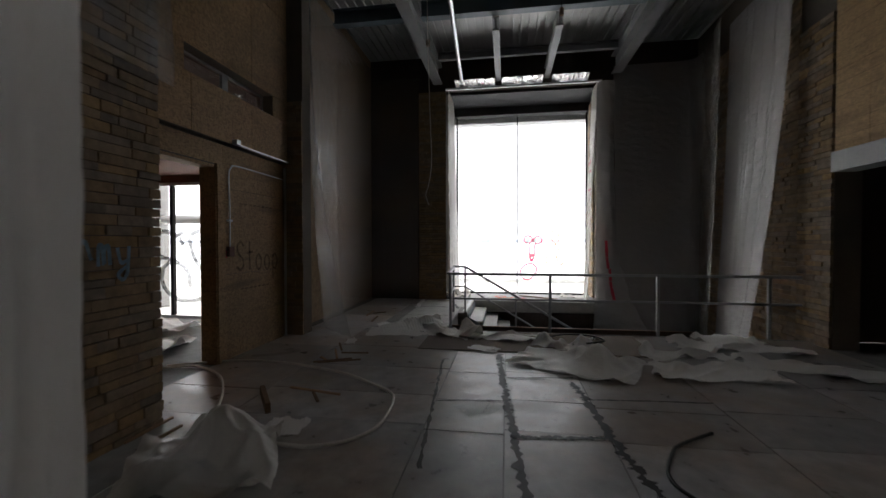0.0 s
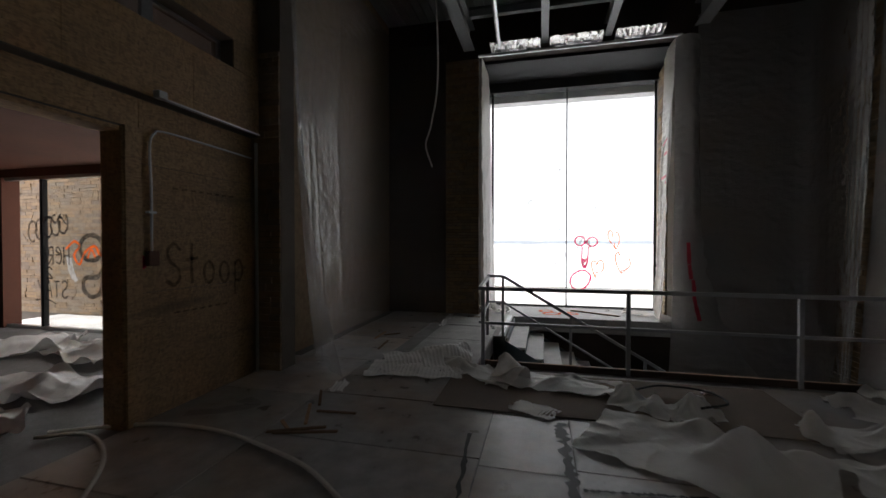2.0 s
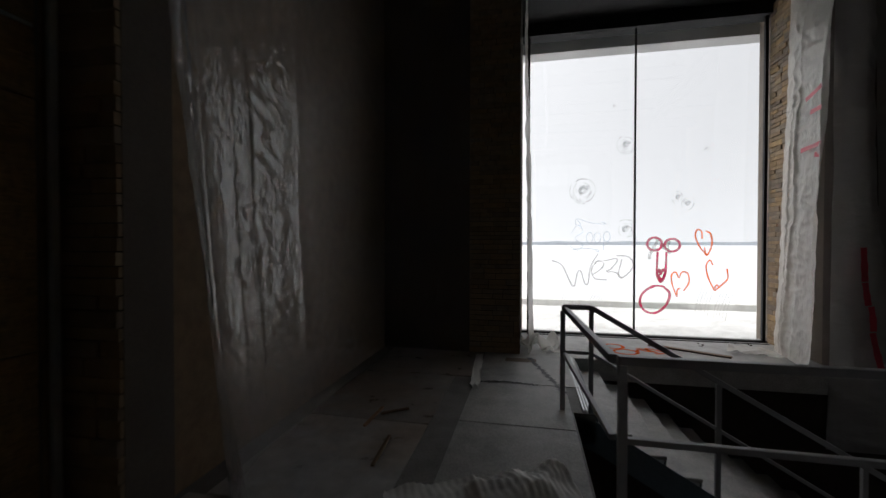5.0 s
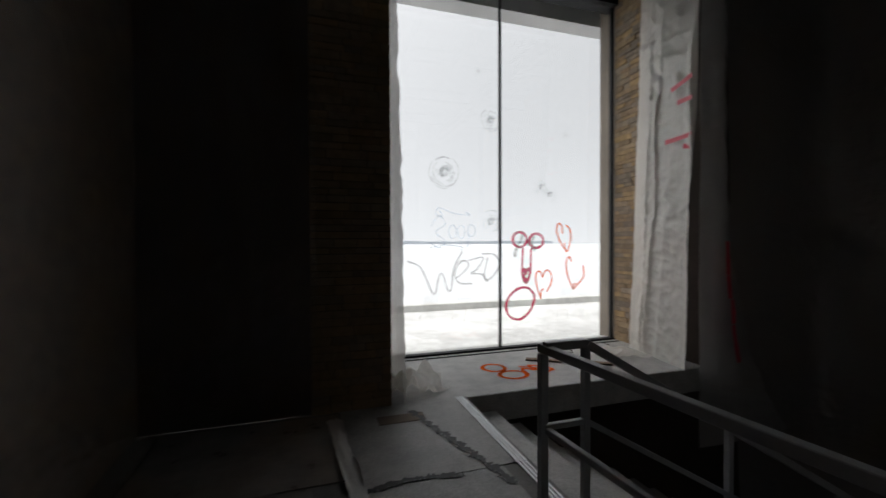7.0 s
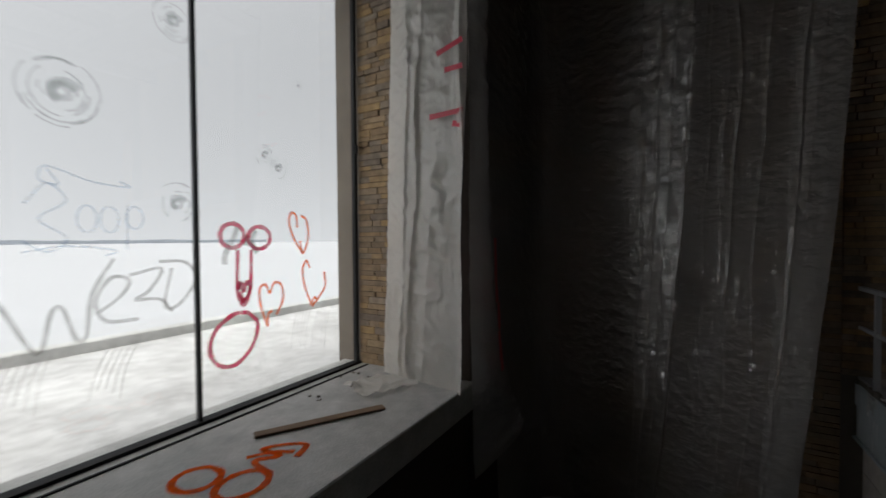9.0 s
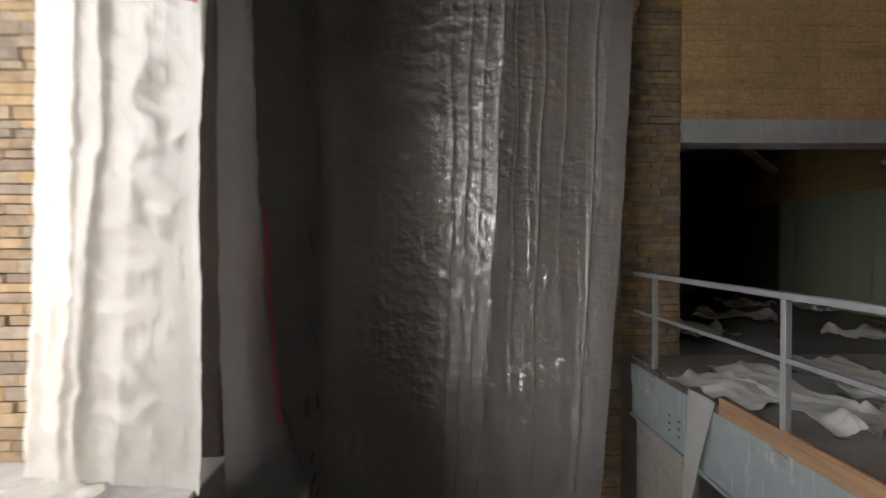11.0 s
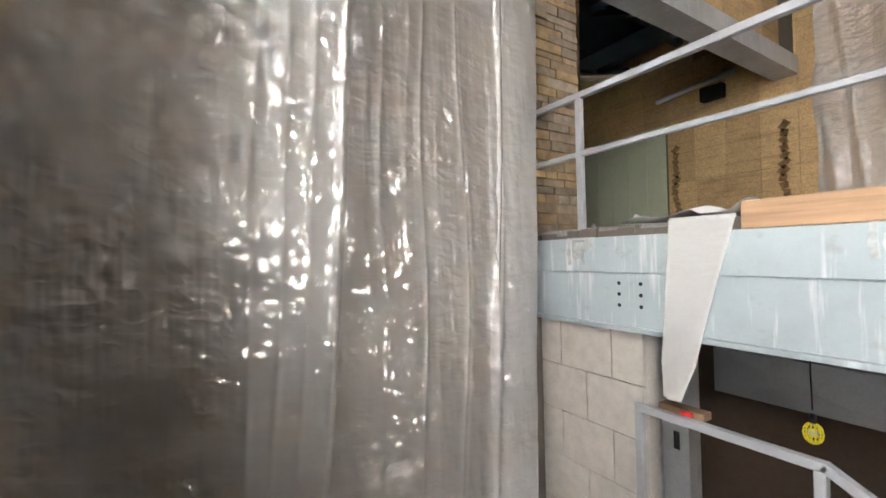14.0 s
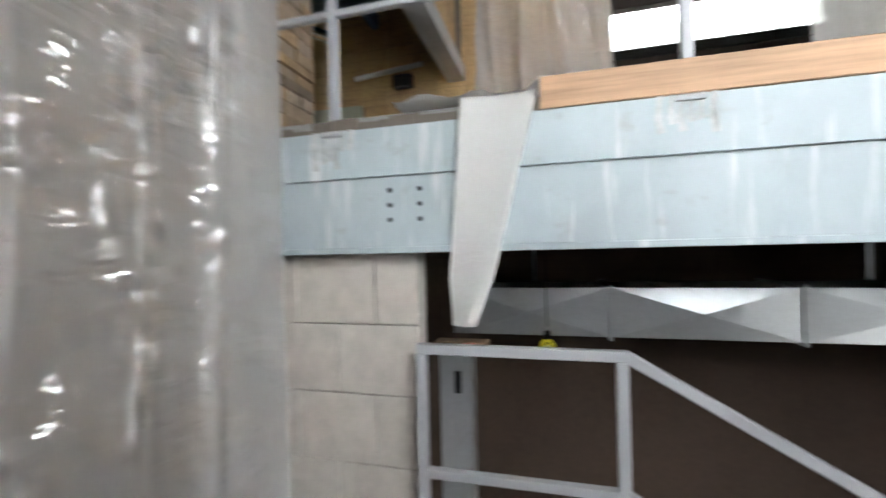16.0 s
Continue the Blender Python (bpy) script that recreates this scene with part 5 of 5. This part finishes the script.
def low_rail():
    r = empty("stair_railing", (4.6, 8.24, LAND))
    m = r.matrix_world.inverted()
    y = 8.24
    def add(name, bm):
        bm.transform(m)
        return part(name, bm, RAIL, r)
    s = RISE / RUN
    add("post", bar((5.1, y, LAND), (5.1, y, -1.265), 0.05))
    add("post", bar((4.16, y, LAND), (4.16, y, -1.265), 0.05))
    add("handrail", bar((5.125, y, -1.24), (4.13, y, -1.24), 0.05))
    add("handrail", bar((4.15, y, -1.235), (1.2, y, -1.235 - 2.95 * s), 0.05))
    add("lower_rail", bar((5.1, y, -1.86), (4.14, y, -1.86), 0.045))
    add("lower_rail", bar((4.15, y, -1.86), (1.2, y, -1.86 - 2.95 * s), 0.045))
    add("post", bar((2.6, y, -1.24 - 1.55 * s - 1.3), (2.6, y, -1.26 - 1.55 * s), 0.045))
    return tagged(r, "grey painted steel railing of the lower flight", "handrail")


low_rail()


def channel_post():
    r = empty("steel_channel", (4.97, 8.03, LAND))
    m = r.matrix_world.inverted()
    def add(name, bm, mat, label=""):
        bm.transform(m)
        return part(name, bm, mat, r, label)
    add("channel", boxes((4.88, 8.04, LAND, 5.06, 8.052, -1.3), (4.88, 7.96, LAND, 4.892, 8.04, -1.3), (5.048, 7.96, LAND, 5.06, 8.04, -1.3)), GALV)
    add("slot", box(4.94, 8.053, -1.52, 4.98, 8.056, -1.4, 0.001), BLACK)
    add("wood_block", box(4.8, 7.92, -1.3, 5.1, 8.02, -1.25, 0.004), WOOD)
    add("red_cap", box(4.86, 8.024, -1.299, 4.93, 8.06, -1.255, 0.004), RED)
    return tagged(r, "galvanised steel channel post with a slot", "steel post")


channel_post()


def duct():
    r = empty("air_duct", (2.0, 6.6, -1.25))
    m = r.matrix_world.inverted()
    for k in range(6):
        x0, x1 = 5.25 - k * 1.22 - 1.2, 5.25 - k * 1.22
        bm = bmesh.new()
        ys, z0, z1 = 6.92, -1.42, -1.05
        c = bm.verts.new(((x0 + x1) / 2, ys + 0.03, (z0 + z1) / 2))
        q = [bm.verts.new(p) for p in ((x0, ys, z0), (x1, ys, z0), (x1, ys, z1), (x0, ys, z1))]
        for i in range(4):
            bm.faces.new((q[i], q[(i + 1) % 4], c))
        w = [bm.verts.new(p) for p in ((x0, 6.3, z0), (x1, 6.3, z0), (x1, 6.3, z1), (x0, 6.3, z1))]
        for i in range(4):
            bm.faces.new((q[i], w[i], w[(i + 1) % 4], q[(i + 1) % 4]))
        bmesh.ops.recalc_face_normals(bm, faces=bm.faces[:])
        bm.transform(m)
        part("duct_section", bm, GALV, r)
        bm = boxes((x0 - 0.02, 6.28, z0 - 0.025, x0, 6.945, z0), (x0 - 0.02, 6.28, z1, x0, 6.945, z1 + 0.025), (x0 - 0.02, 6.921, z0, x0, 6.945, z1))
        bm.transform(m)
        part("flange", bm, GALV, r)
    for x in (4.6, 2.2, -0.5):
        bm = boxes((x, 6.5, -1.024, x + 0.02, 6.52, -0.3))
        bm.transform(m)
        part("hanger", bm, GALV, r)
    return tagged(r, "galvanised air duct with cross-broken sides", "duct")


duct()


def cage_lamp(x, y, z):
    r = empty("cage_lamp", (x, y, z))
    def add(name, bm, mat, label=""):
        return part(name, bm, mat, r, label)
    bm = bmesh.new()
    for k in range(6):
        a = k * math.pi / 6
        pts = [(0.055 * math.sin(b) * math.cos(a), 0.055 * math.sin(b) * math.sin(a), 0.072 * math.cos(b)) for b in [i * math.tau / 16 for i in range(17)]]
        t_ = tube(pts, 0.005, 5)
        me = bpy.data.meshes.new("tmp")
        t_.to_mesh(me)
        t_.free()
        bm.from_mesh(me)
        bpy.data.meshes.remove(me)
    for zz, rr in ((0.0, 0.056), (0.042, 0.046), (-0.042, 0.046)):
        t_ = tube([(rr * math.cos(i * math.tau / 16), rr * math.sin(i * math.tau / 16), zz) for i in range(17)], 0.004, 5)
        me = bpy.data.meshes.new("tmp")
        t_.to_mesh(me)
        t_.free()
        bm.from_mesh(me)
        bpy.data.meshes.remove(me)
    add("cage", bm, YELLOW, "yellow plastic cage")
    add("socket", tube([(0, 0, 0.065), (0, 0, 0.13)], 0.02), BLACK)
    bm = bmesh.new()
    bmesh.ops.create_uvsphere(bm, u_segments=10, v_segments=8, radius=0.03)
    add("bulb", bm, GALV)
    add("cord", tube([(0, 0, 0.16), (0.005, 0, 0.4), (0, 0, -0.31 - z)], 0.005, 6), BLACK)
    return tagged(r, "unlit work lamp in a yellow cage on a cord", "work lamp")


cage_lamp(4.5, 7.2, -1.46)

# details of the edge beam
for x in (5.29, 5.12):
    for z in (-0.415, -0.495, -0.575):
        bm = bmesh.new()
        bmesh.ops.create_cone(bm, cap_ends=True, segments=10, radius1=0.014, radius2=0.014, depth=0.004, matrix=Matrix.Translation((x, YR + 0.018, z)) @ Matrix.Rotation(radians(90), 4, "X"))
        tagged(part("bolt_hole", bm, BLACK), "dark empty bolt hole in the beam web", "bolt hole", "bolt holes in the beam")


rnd = random.Random(23)
for x in (1.98, 3.86, 5.62):
    runs = [[(x + dx, -0.07), (x + dx + 0.01, -0.16), (x + dx, -0.07 - rnd.uniform(0.1, 0.26))] for dx in (-0.12, -0.07, -0.03, 0.01, 0.05, 0.1)]
    graffiti("white lime run under the railing post", runs, 0.035, SPRAY_WHITE, lambda u, v, l: Vector((u, YR + 0.0362 + l, v)), "lime_stain")


def foam_strip():
    def place(u, v):
        x0, x1 = 4.5 + 0.28 * (1 - v) ** 1.0, 4.88 + 0.09 * (1 - v)
        x = x0 + (x1 - x0) * (0.5 + (u - 0.5) * (1 - 0.35 * max(0.0, 0.2 - v) * 5))
        z = -1.12 + 1.14 * v
        y = YR + 0.06 + 0.05 * (1 - v) + 0.02 * math.sin(u * 4 + v * 3)
        return Vector((x, y, z))
    ob = part("foam_strip", sheet(place, 14, 40, 0.004), PAPER)
    return tagged(ob, "torn strip of white foam sheet over the slab edge", "foam sheet")


foam_strip()
heap("foam_sheet", "torn foam sheet lying at the slab edge", 4.85, 7.8, 0.9, 0.75, 12, 0.03, 70.0, PAPER, ((0.5, 0.5, 0.06, 0.3),), 40, 30)
crust = bmesh.new()
rnd = random.Random(17)
x = 0.1
while x < XR - 0.05:
    L = rnd.uniform(0.03, 0.16)
    add_box(crust, x, YR + 0.001, -0.075, min(x + L, XR - 0.01), YR + rnd.uniform(0.01, 0.04), -0.02 + rnd.uniform(-0.03, 0.015))
    x += L
tagged(part("slab_crust", crust, MORTAR), "crumbled dirty concrete edge over the beam", "concrete edge", "", "stuff")

# ---- side room beyond the lintel ----
structure("lintel", boxes((XR - 0.03, 2.01, 2.74, XR + 0.32, 7.53, 3.04)), LINTEL, "pale grey steel lintel over the wide opening", "lintel")
up = bpy.data.objects["wall_east_upper"]
for k in range(8):
    y1 = 7.52 - k * 0.61
    for z0, z1 in ((3.05, 4.26), (4.266, 5.48), (5.486, 6.95)):
        piece("panel", OSB_LIGHT_MESH, up, (XR + 0.022, y1 - 0.303, (z0 + z1) / 2), (0.014, 0.604, z1 - z0))
sw = bpy.data.objects["wall_side_room"]
for k in range(16):
    x0 = 3.32 + k * 0.56
    for z0, z1 in ((0.0, 1.22), (1.226, 2.44), (2.446, 3.66), (3.666, 5.0)):
        if 8.35 < x0 and z1 < 2.5:
            continue
        piece("panel", OSB_LIGHT_MESH, sw, (x0 + 0.277, 2.007, (z0 + z1) / 2), (0.554, 0.014, z1 - z0))
for k in range(6):
    piece("panel", GREEN_MESH, sw, (8.62 + k * 0.44, 2.012, 1.25), (0.432, 0.02, 2.5))
tagged(part("rust_stain", strokes(bmesh.new(), [[(x + 0.05 * math.sin(7 * z), z), (x - 0.04 + 0.05 * math.sin(9 * z), z + 0.12)] for x in (8.22, 6.35) for z in [0.05 + 0.13 * i for i in range(15)]], 0.12, lambda u, v, l: Vector((u, 2.0155 + l, v))), spray("rust_run", (0.1, 0.035, 0.012), 0.6)), "rusty brown water stains running down the board wall", "stain", "", "stuff")
tagged(part("vent_box", box(7.2, 2.015, 2.72, 7.6, 2.2, 2.98, 0.01), BLACK), "small black vent box on the board wall", "vent")
film_wall("plastic_sheet", "clear film hung over the end of the board wall", (5.85, 2.02), (3.3, 2.02), 0.0, 5.5, (0, 1), 0.1, 7.0, 60, 70, FILM_STAIR, 0.05, 75.0)
structure("ceiling_side_room", boxes((XR + 0.31, 2.01, 4.7, 12.3, 8.14, 4.85)), DARK_STEEL, "dark steel ceiling of the side room", "ceiling")
for k, (a, b, w, h) in enumerate((((6.5, 3.6, 3.7), (12.2, 3.6, 3.7), 0.2, 0.35), ((6.5, 5.2, 3.9), (12.2, 5.2, 3.9), 0.2, 0.35), ((6.5, 6.8, 3.7), (12.2, 6.8, 3.7), 0.2, 0.35), ((8.0, 2.1, 4.2), (8.0, 8.1, 4.2), 0.15, 0.3), ((9.6, 2.1, 4.2), (9.6, 8.1, 4.2), 0.15, 0.3), ((11.2, 2.1, 4.2), (11.2, 8.1, 4.2), 0.15, 0.3), ((6.9, 2.1, 4.3), (9.5, 8.1, 3.5), 0.1, 0.1))):
    tagged(part("steel_joist", bar(a, b, w, h), DARK_STEEL), "dark blue steel joist under the side room ceiling", "steel joist", "joists of the side room")
tagged(part("pipe", tube([(6.9, 2.35, 3.05), (8.4, 2.3, 2.95)], 0.05), GALV), "galvanised pipe along the board wall", "pipe")
tagged(part("foil_duct", tube(curve_points([(8.6, 3.0, 3.5), (9.0, 4.0, 3.4), (9.3, 5.2, 3.45), (9.8, 6.2, 3.4)], 8), 0.12, 12), FOIL), "shiny foil duct hanging below the joists", "duct")
tagged(part("plank", bar((7.2, 6.3, 3.25), (9.6, 3.4, 3.0), 0.16, 0.05), LUMBER), "pale plank hanging below the joists", "plank")
for k, (x, y, lx, ly, a) in enumerate(((7.4, 6.6, 1.1, 0.8, 10), (8.6, 5.0, 1.3, 0.8, 50), (10.2, 3.6, 1.4, 0.8, -20), (6.9, 4.2, 0.9, 0.7, 30), (9.6, 2.7, 0.9, 0.5, 0))):
    heap("foam_sheet", "white foam sheet scraps on the side room floor", x, y, lx, ly, a, 0.07, 80.0 + k, PAPER, ((0.5, 0.5, 0.1, 0.3),), 40, 30)
for k, (a, b) in enumerate((((6.8, 5.6, 0.03), (8.8, 3.9, 0.03)), ((7.6, 6.2, 0.03), (9.4, 4.2, 0.03)), ((7.0, 3.0, 0.03), (8.6, 2.5, 0.03)))):
    tagged(part("plank", bar(a, b, 0.14, 0.04), WOOD), "weathered plank on the side room floor", "plank", "planks in the side room")


def pallet(x, y):
    r = empty("pallet", (x, y, 0))
    for k in range(7):
        part("slat", box(-0.6, -0.5 + k * 0.155, 0.12, 0.6, -0.4 + k * 0.155, 0.142, 0.002), WOOD, r)
    for k in range(3):
        part("stringer", box(-0.6 + k * 0.55, -0.5, 0.0, -0.5 + k * 0.55, 0.53, 0.12, 0.003), WOOD, r)
    return tagged(r, "grey weathered wooden pallet on the floor", "pallet")


pallet(10.6, 3.2)

# ---- roof steel of the hall ----
def i_beam(a, b, w, h, mat, label, name="roof_beam"):
    """An I-section laid from a to b; a and b are on its underside."""
    a, b = Vector(a), Vector(b)
    bm = bmesh.new()
    L = (b - a).length
    for x0, z0, x1, z1 in ((-w / 2, 0, w / 2, 0.03), (-0.012, 0.03, 0.012, h - 0.03), (-w / 2, h - 0.03, w / 2, h)):
        add_box(bm, x0, 0, z0, x1, L, z1)
    d = (b - a).normalized()
    sx = d.cross(Vector((0, 0, 1))).normalized()
    bm.transform(Matrix.Translation(a) @ Matrix((sx, d, Vector((0, 0, 1)))).transposed().to_4x4())
    return tagged(part(name, bm, mat), label, "steel beam", "roof beams")


for x in (-0.78, 4.1):
    i_beam((x, -3.0, 6.2), (x, YW - 0.02, 6.2), 0.26, 0.5, GREY_STEEL, "deep grey steel roof beam")
for y in (1.2, 3.8, 6.4, 9.2):
    i_beam((-0.64, y, 6.5), (3.96, y, 6.5), 0.2, 0.34, DARK_STEEL, "dark steel cross beam under the deck")
    i_beam((4.24, y, 6.5), (XR, y, 6.5), 0.2, 0.34, DARK_STEEL, "dark steel cross beam under the deck")
    i_beam((XL + 0.12, y, 6.5), (-0.92, y, 6.5), 0.2, 0.34, DARK_STEEL, "dark steel cross beam under the deck")
for x in (0.95, 2.28):
    i_beam((x, 9.32, 6.2), (x, YW - 0.02, 6.2), 0.15, 0.3, GREY_STEEL, "short grey steel beam over the window end")
i_beam((-0.64, 11.4, 6.55), (3.96, 11.4, 6.55), 0.12, 0.2, GREY_STEEL, "thin grey steel cross beam")
tagged(part("sprinkler_pipe", tube(curve_points([(0.3, 0.0, 6.35), (0.22, 6.0, 6.3), (0.05, 9.5, 6.25), (-0.06, 11.9, 6.15), (-0.06, YW - 0.13, 6.05)], 8), 0.05, 12), GALV), "grey sprinkler pipe running under the roof", "pipe")
tagged(part("cross_pipe", tube([(WX0, YW - 0.1, 6.02), (WX1, YW - 0.1, 6.02)], 0.035, 10), GALV), "horizontal pipe across the window head", "pipe")


def foil_strip(x0, x1, seed):
    def place(u, v):
        x = x0 + (x1 - x0) * u
        return Vector((x, YW - 0.42 + 0.4 * v + 0.03 * wob(x * 6, v, seed + 2), 6.16 - 0.1 * v - 0.06 * abs(wob(x * 9, v * 4, seed)) - 0.03 * abs(wob(x * 25, v * 12, seed))))
    return tagged(part("foil_strip", sheet(place, 90, 14), FOIL), "crumpled foil insulation over the window head", "insulation", "foil over the window")


foil_strip(-0.25, 0.85, 1.0)
foil_strip(1.05, 2.15, 2.0)
foil_strip(2.4, 3.35, 3.0)
for x, y in ((-0.5, 9.2), (2.2, 8.4), (1.5, 7.5)):
    t = tagged(empty("pendant_wire", (x, y, 6.0)), "short hanging wire with a small fitting", "fitting", "hanging fittings")
    part("wire", tube([(0, 0, TOP - 6.0), (0, 0, 0.05)], 0.006, 6), BLACK, t)
    part("fitting", tube([(0, 0, 0.05), (0, 0, -0.08)], 0.04, 10), WOOD, t)

# ---- left room window ----
def room_window():
    r = empty("window_3", (-6.5, 8.5, 0))
    m = r.matrix_world.inverted()
    def add(name, bm, mat, label=""):
        bm.transform(m)
        return part(name, bm, mat, r, label)
    add("window_frame", boxes((-9.6, 8.5, 2.94, -3.6, 8.6, 3.0), (-9.6, 8.5, -0.02, -3.6, 8.6, 0.05)), GALV)
    for x in (-8.66, -6.24, -3.7):
        add("mullion", box(x, 8.5, 0.05, x + 0.07, 8.6, 2.94, 0.003), BLACK)
    for a, b in ((-8.59, -6.24), (-6.17, -3.7)):
        add("pane", box(a, 8.546, 0.05, b, 8.554, 2.94), GLASS).visible_shadow = False
    return tagged(r, "wide side room window daubed with graffiti", "window", "", "structure")


tagged(part("window_latch", box(WX1 - 0.11, YG - 0.08, 2.85, WX1 - 0.07, YG - 0.051, 2.97, 0.004), BLACK), "small black latch on the window frame", "latch")
room_window()
on_left = lambda u, v, l: Vector((u, 8.535 - l, v))
mirror = lambda lines, c: [[(2 * c - u, v) for u, v in l] for l in lines]
graffiti("big black sprayed S shapes on the side window", [[(-5.94, 1.62), (-6.08, 1.81), (-6.45, 1.92), (-6.67, 1.72), (-6.57, 1.39), (-6.16, 1.26), (-5.84, 1.03), (-5.77, 0.68)], [(-6.24, 1.26), (-6.46, 1.06), (-6.43, 0.67), (-6.1, 0.41), (-5.67, 0.39), (-5.34, 0.49)], [(-5.1, 1.8), (-5.32, 1.94), (-5.57, 1.92), (-5.76, 1.78), (-5.69, 1.39), (-5.44, 1.01), (-5.3, 0.94)], [(-6.12, 1.82), (-5.92, 1.9), (-5.76, 1.86)]], 0.1, SPRAY_BLACK, on_left)
graffiti("fine black scribbles on the side window", [ring(-5.9, 0.95 + 0.28 * k, 0.1, 0.12, 8, 0.4 * k, 4.5 + 0.4 * k) for k in range(4)] + [ring(-5.6, 0.8 + 0.3 * k, 0.11, 0.13, 8, 2 + 0.5 * k, 6 + 0.5 * k) for k in range(4)], 0.016, SPRAY_BLACK, on_left)
graffiti("black writing STAY 2 HERE seen in reverse on the window", mirror(word("STAY", -8.8, 0.62, 0.17, 0.34, 0.2) + word("2", -8.42, 1.0, 0.18, 0.22) + word("HERE", -8.86, 1.27, 0.165, 0.34, 0.2) + [[(-8.5, 0.5), (-8.25, 0.59), (-7.96, 0.56)]], -8.4), 0.034, SPRAY_BLACK, on_left)
graffiti("knot of black loops over the writing", [ring(-8.9 + 0.2 * k, 1.92 + 0.04 * k, 0.12, 0.2, 10, 0.5 * k, 5.2 + 0.5 * k) for k in range(5)] + [[(-8.6, 2.1), (-8.45, 2.2), (-8.3, 2.08), (-8.18, 2.2), (-8.02, 2.05)]], 0.045, SPRAY_BLACK, on_left)
graffiti("orange sprayed tag on the side window", [[(-8.04, 1.57), (-7.83, 1.72), (-7.69, 1.63), (-7.83, 1.46), (-7.7, 1.28), (-7.55, 1.52), (-7.31, 1.63), (-7.17, 1.46), (-6.9, 1.58), (-7.04, 1.37)], [(-7.5, 1.4), (-7.4, 1.56), (-7.3, 1.42)]], 0.05, SPRAY_ORANGE, on_left)
graffiti("grey looped tag on the side window", [ring(-7.4, 1.6, 0.28, 0.24, 14), [(-7.11, 1.23), (-7.25, 1.05), (-7.56, 1.02), (-7.6, 0.82), (-7.43, 0.67), (-7.19, 0.76), (-7.11, 1.17)]], 0.09, SPRAY_BLACK, on_left)
graffiti("smeared white paint on the side window", [[(-8.0, 1.45), (-7.95, 1.2), (-7.85, 1.0)], [(-7.94, 1.4), (-7.86, 1.1), (-7.78, 0.95)]], 0.09, SPRAY_WHITE, on_left)
structure("wall_outer_return", box(-15, 10.4, -0.4, -9.2, 10.8, 4.5), MORTAR, "outer wall of the next wing", "wall")
stone_stuff("stone_facing", "y", 10.4, -14, -9.2, -0.1, 4.5, -1, 91, "pale coursed stone of the outer wall")
tagged(part("outer_column", box(-9.15, 10.3, -0.12, -8.25, 10.7, 4.5, 0.02), LINTEL), "pale grey column outside the window", "column")
tagged(part("outer_pipe", tube([(-8.3, 10.5, 2.3), (-3.4, 10.5, 2.3)], 0.12), LINTEL), "pale horizontal pipe outside the window", "pipe")

# ---- high windows behind ----
def high_windows():
    r = empty("window_4", (0, -3.15, 5.6))
    m = r.matrix_world.inverted()
    def add(name, bm, mat):
        bm.transform(m)
        return part(name, bm, mat, r)
    add("window_sill", box(-2.95, -3.0, 4.84, 3.1, -2.9, 5.12, 0.01), BLACK)
    for k in range(6):
        x = -2.95 + k * 1.19
        add("mullion", box(x, -3.2, 5.12, x + 0.05, -3.05, 6.4), BLACK)
    for k in range(5):
        x = -2.9 + k * 1.19
        add("pane", box(x, -3.13, 5.12, x + 1.14, -3.12, 6.4), GLASS).visible_shadow = False
    return tagged(r, "band of high windows over a black sill", "window", "", "structure")


high_windows()

siding = bmesh.new()
for k in range(60):
    add_box(siding, -9 + k * 0.3, -7.06, 2.0, -8.72 + k * 0.3, -7.0, 7.7)
structure("wall_outer_south", siding, plain("pale_siding", (0.33, 0.35, 0.32), 0.6, 0, 0.08), "pale ribbed siding of the next building", "wall")
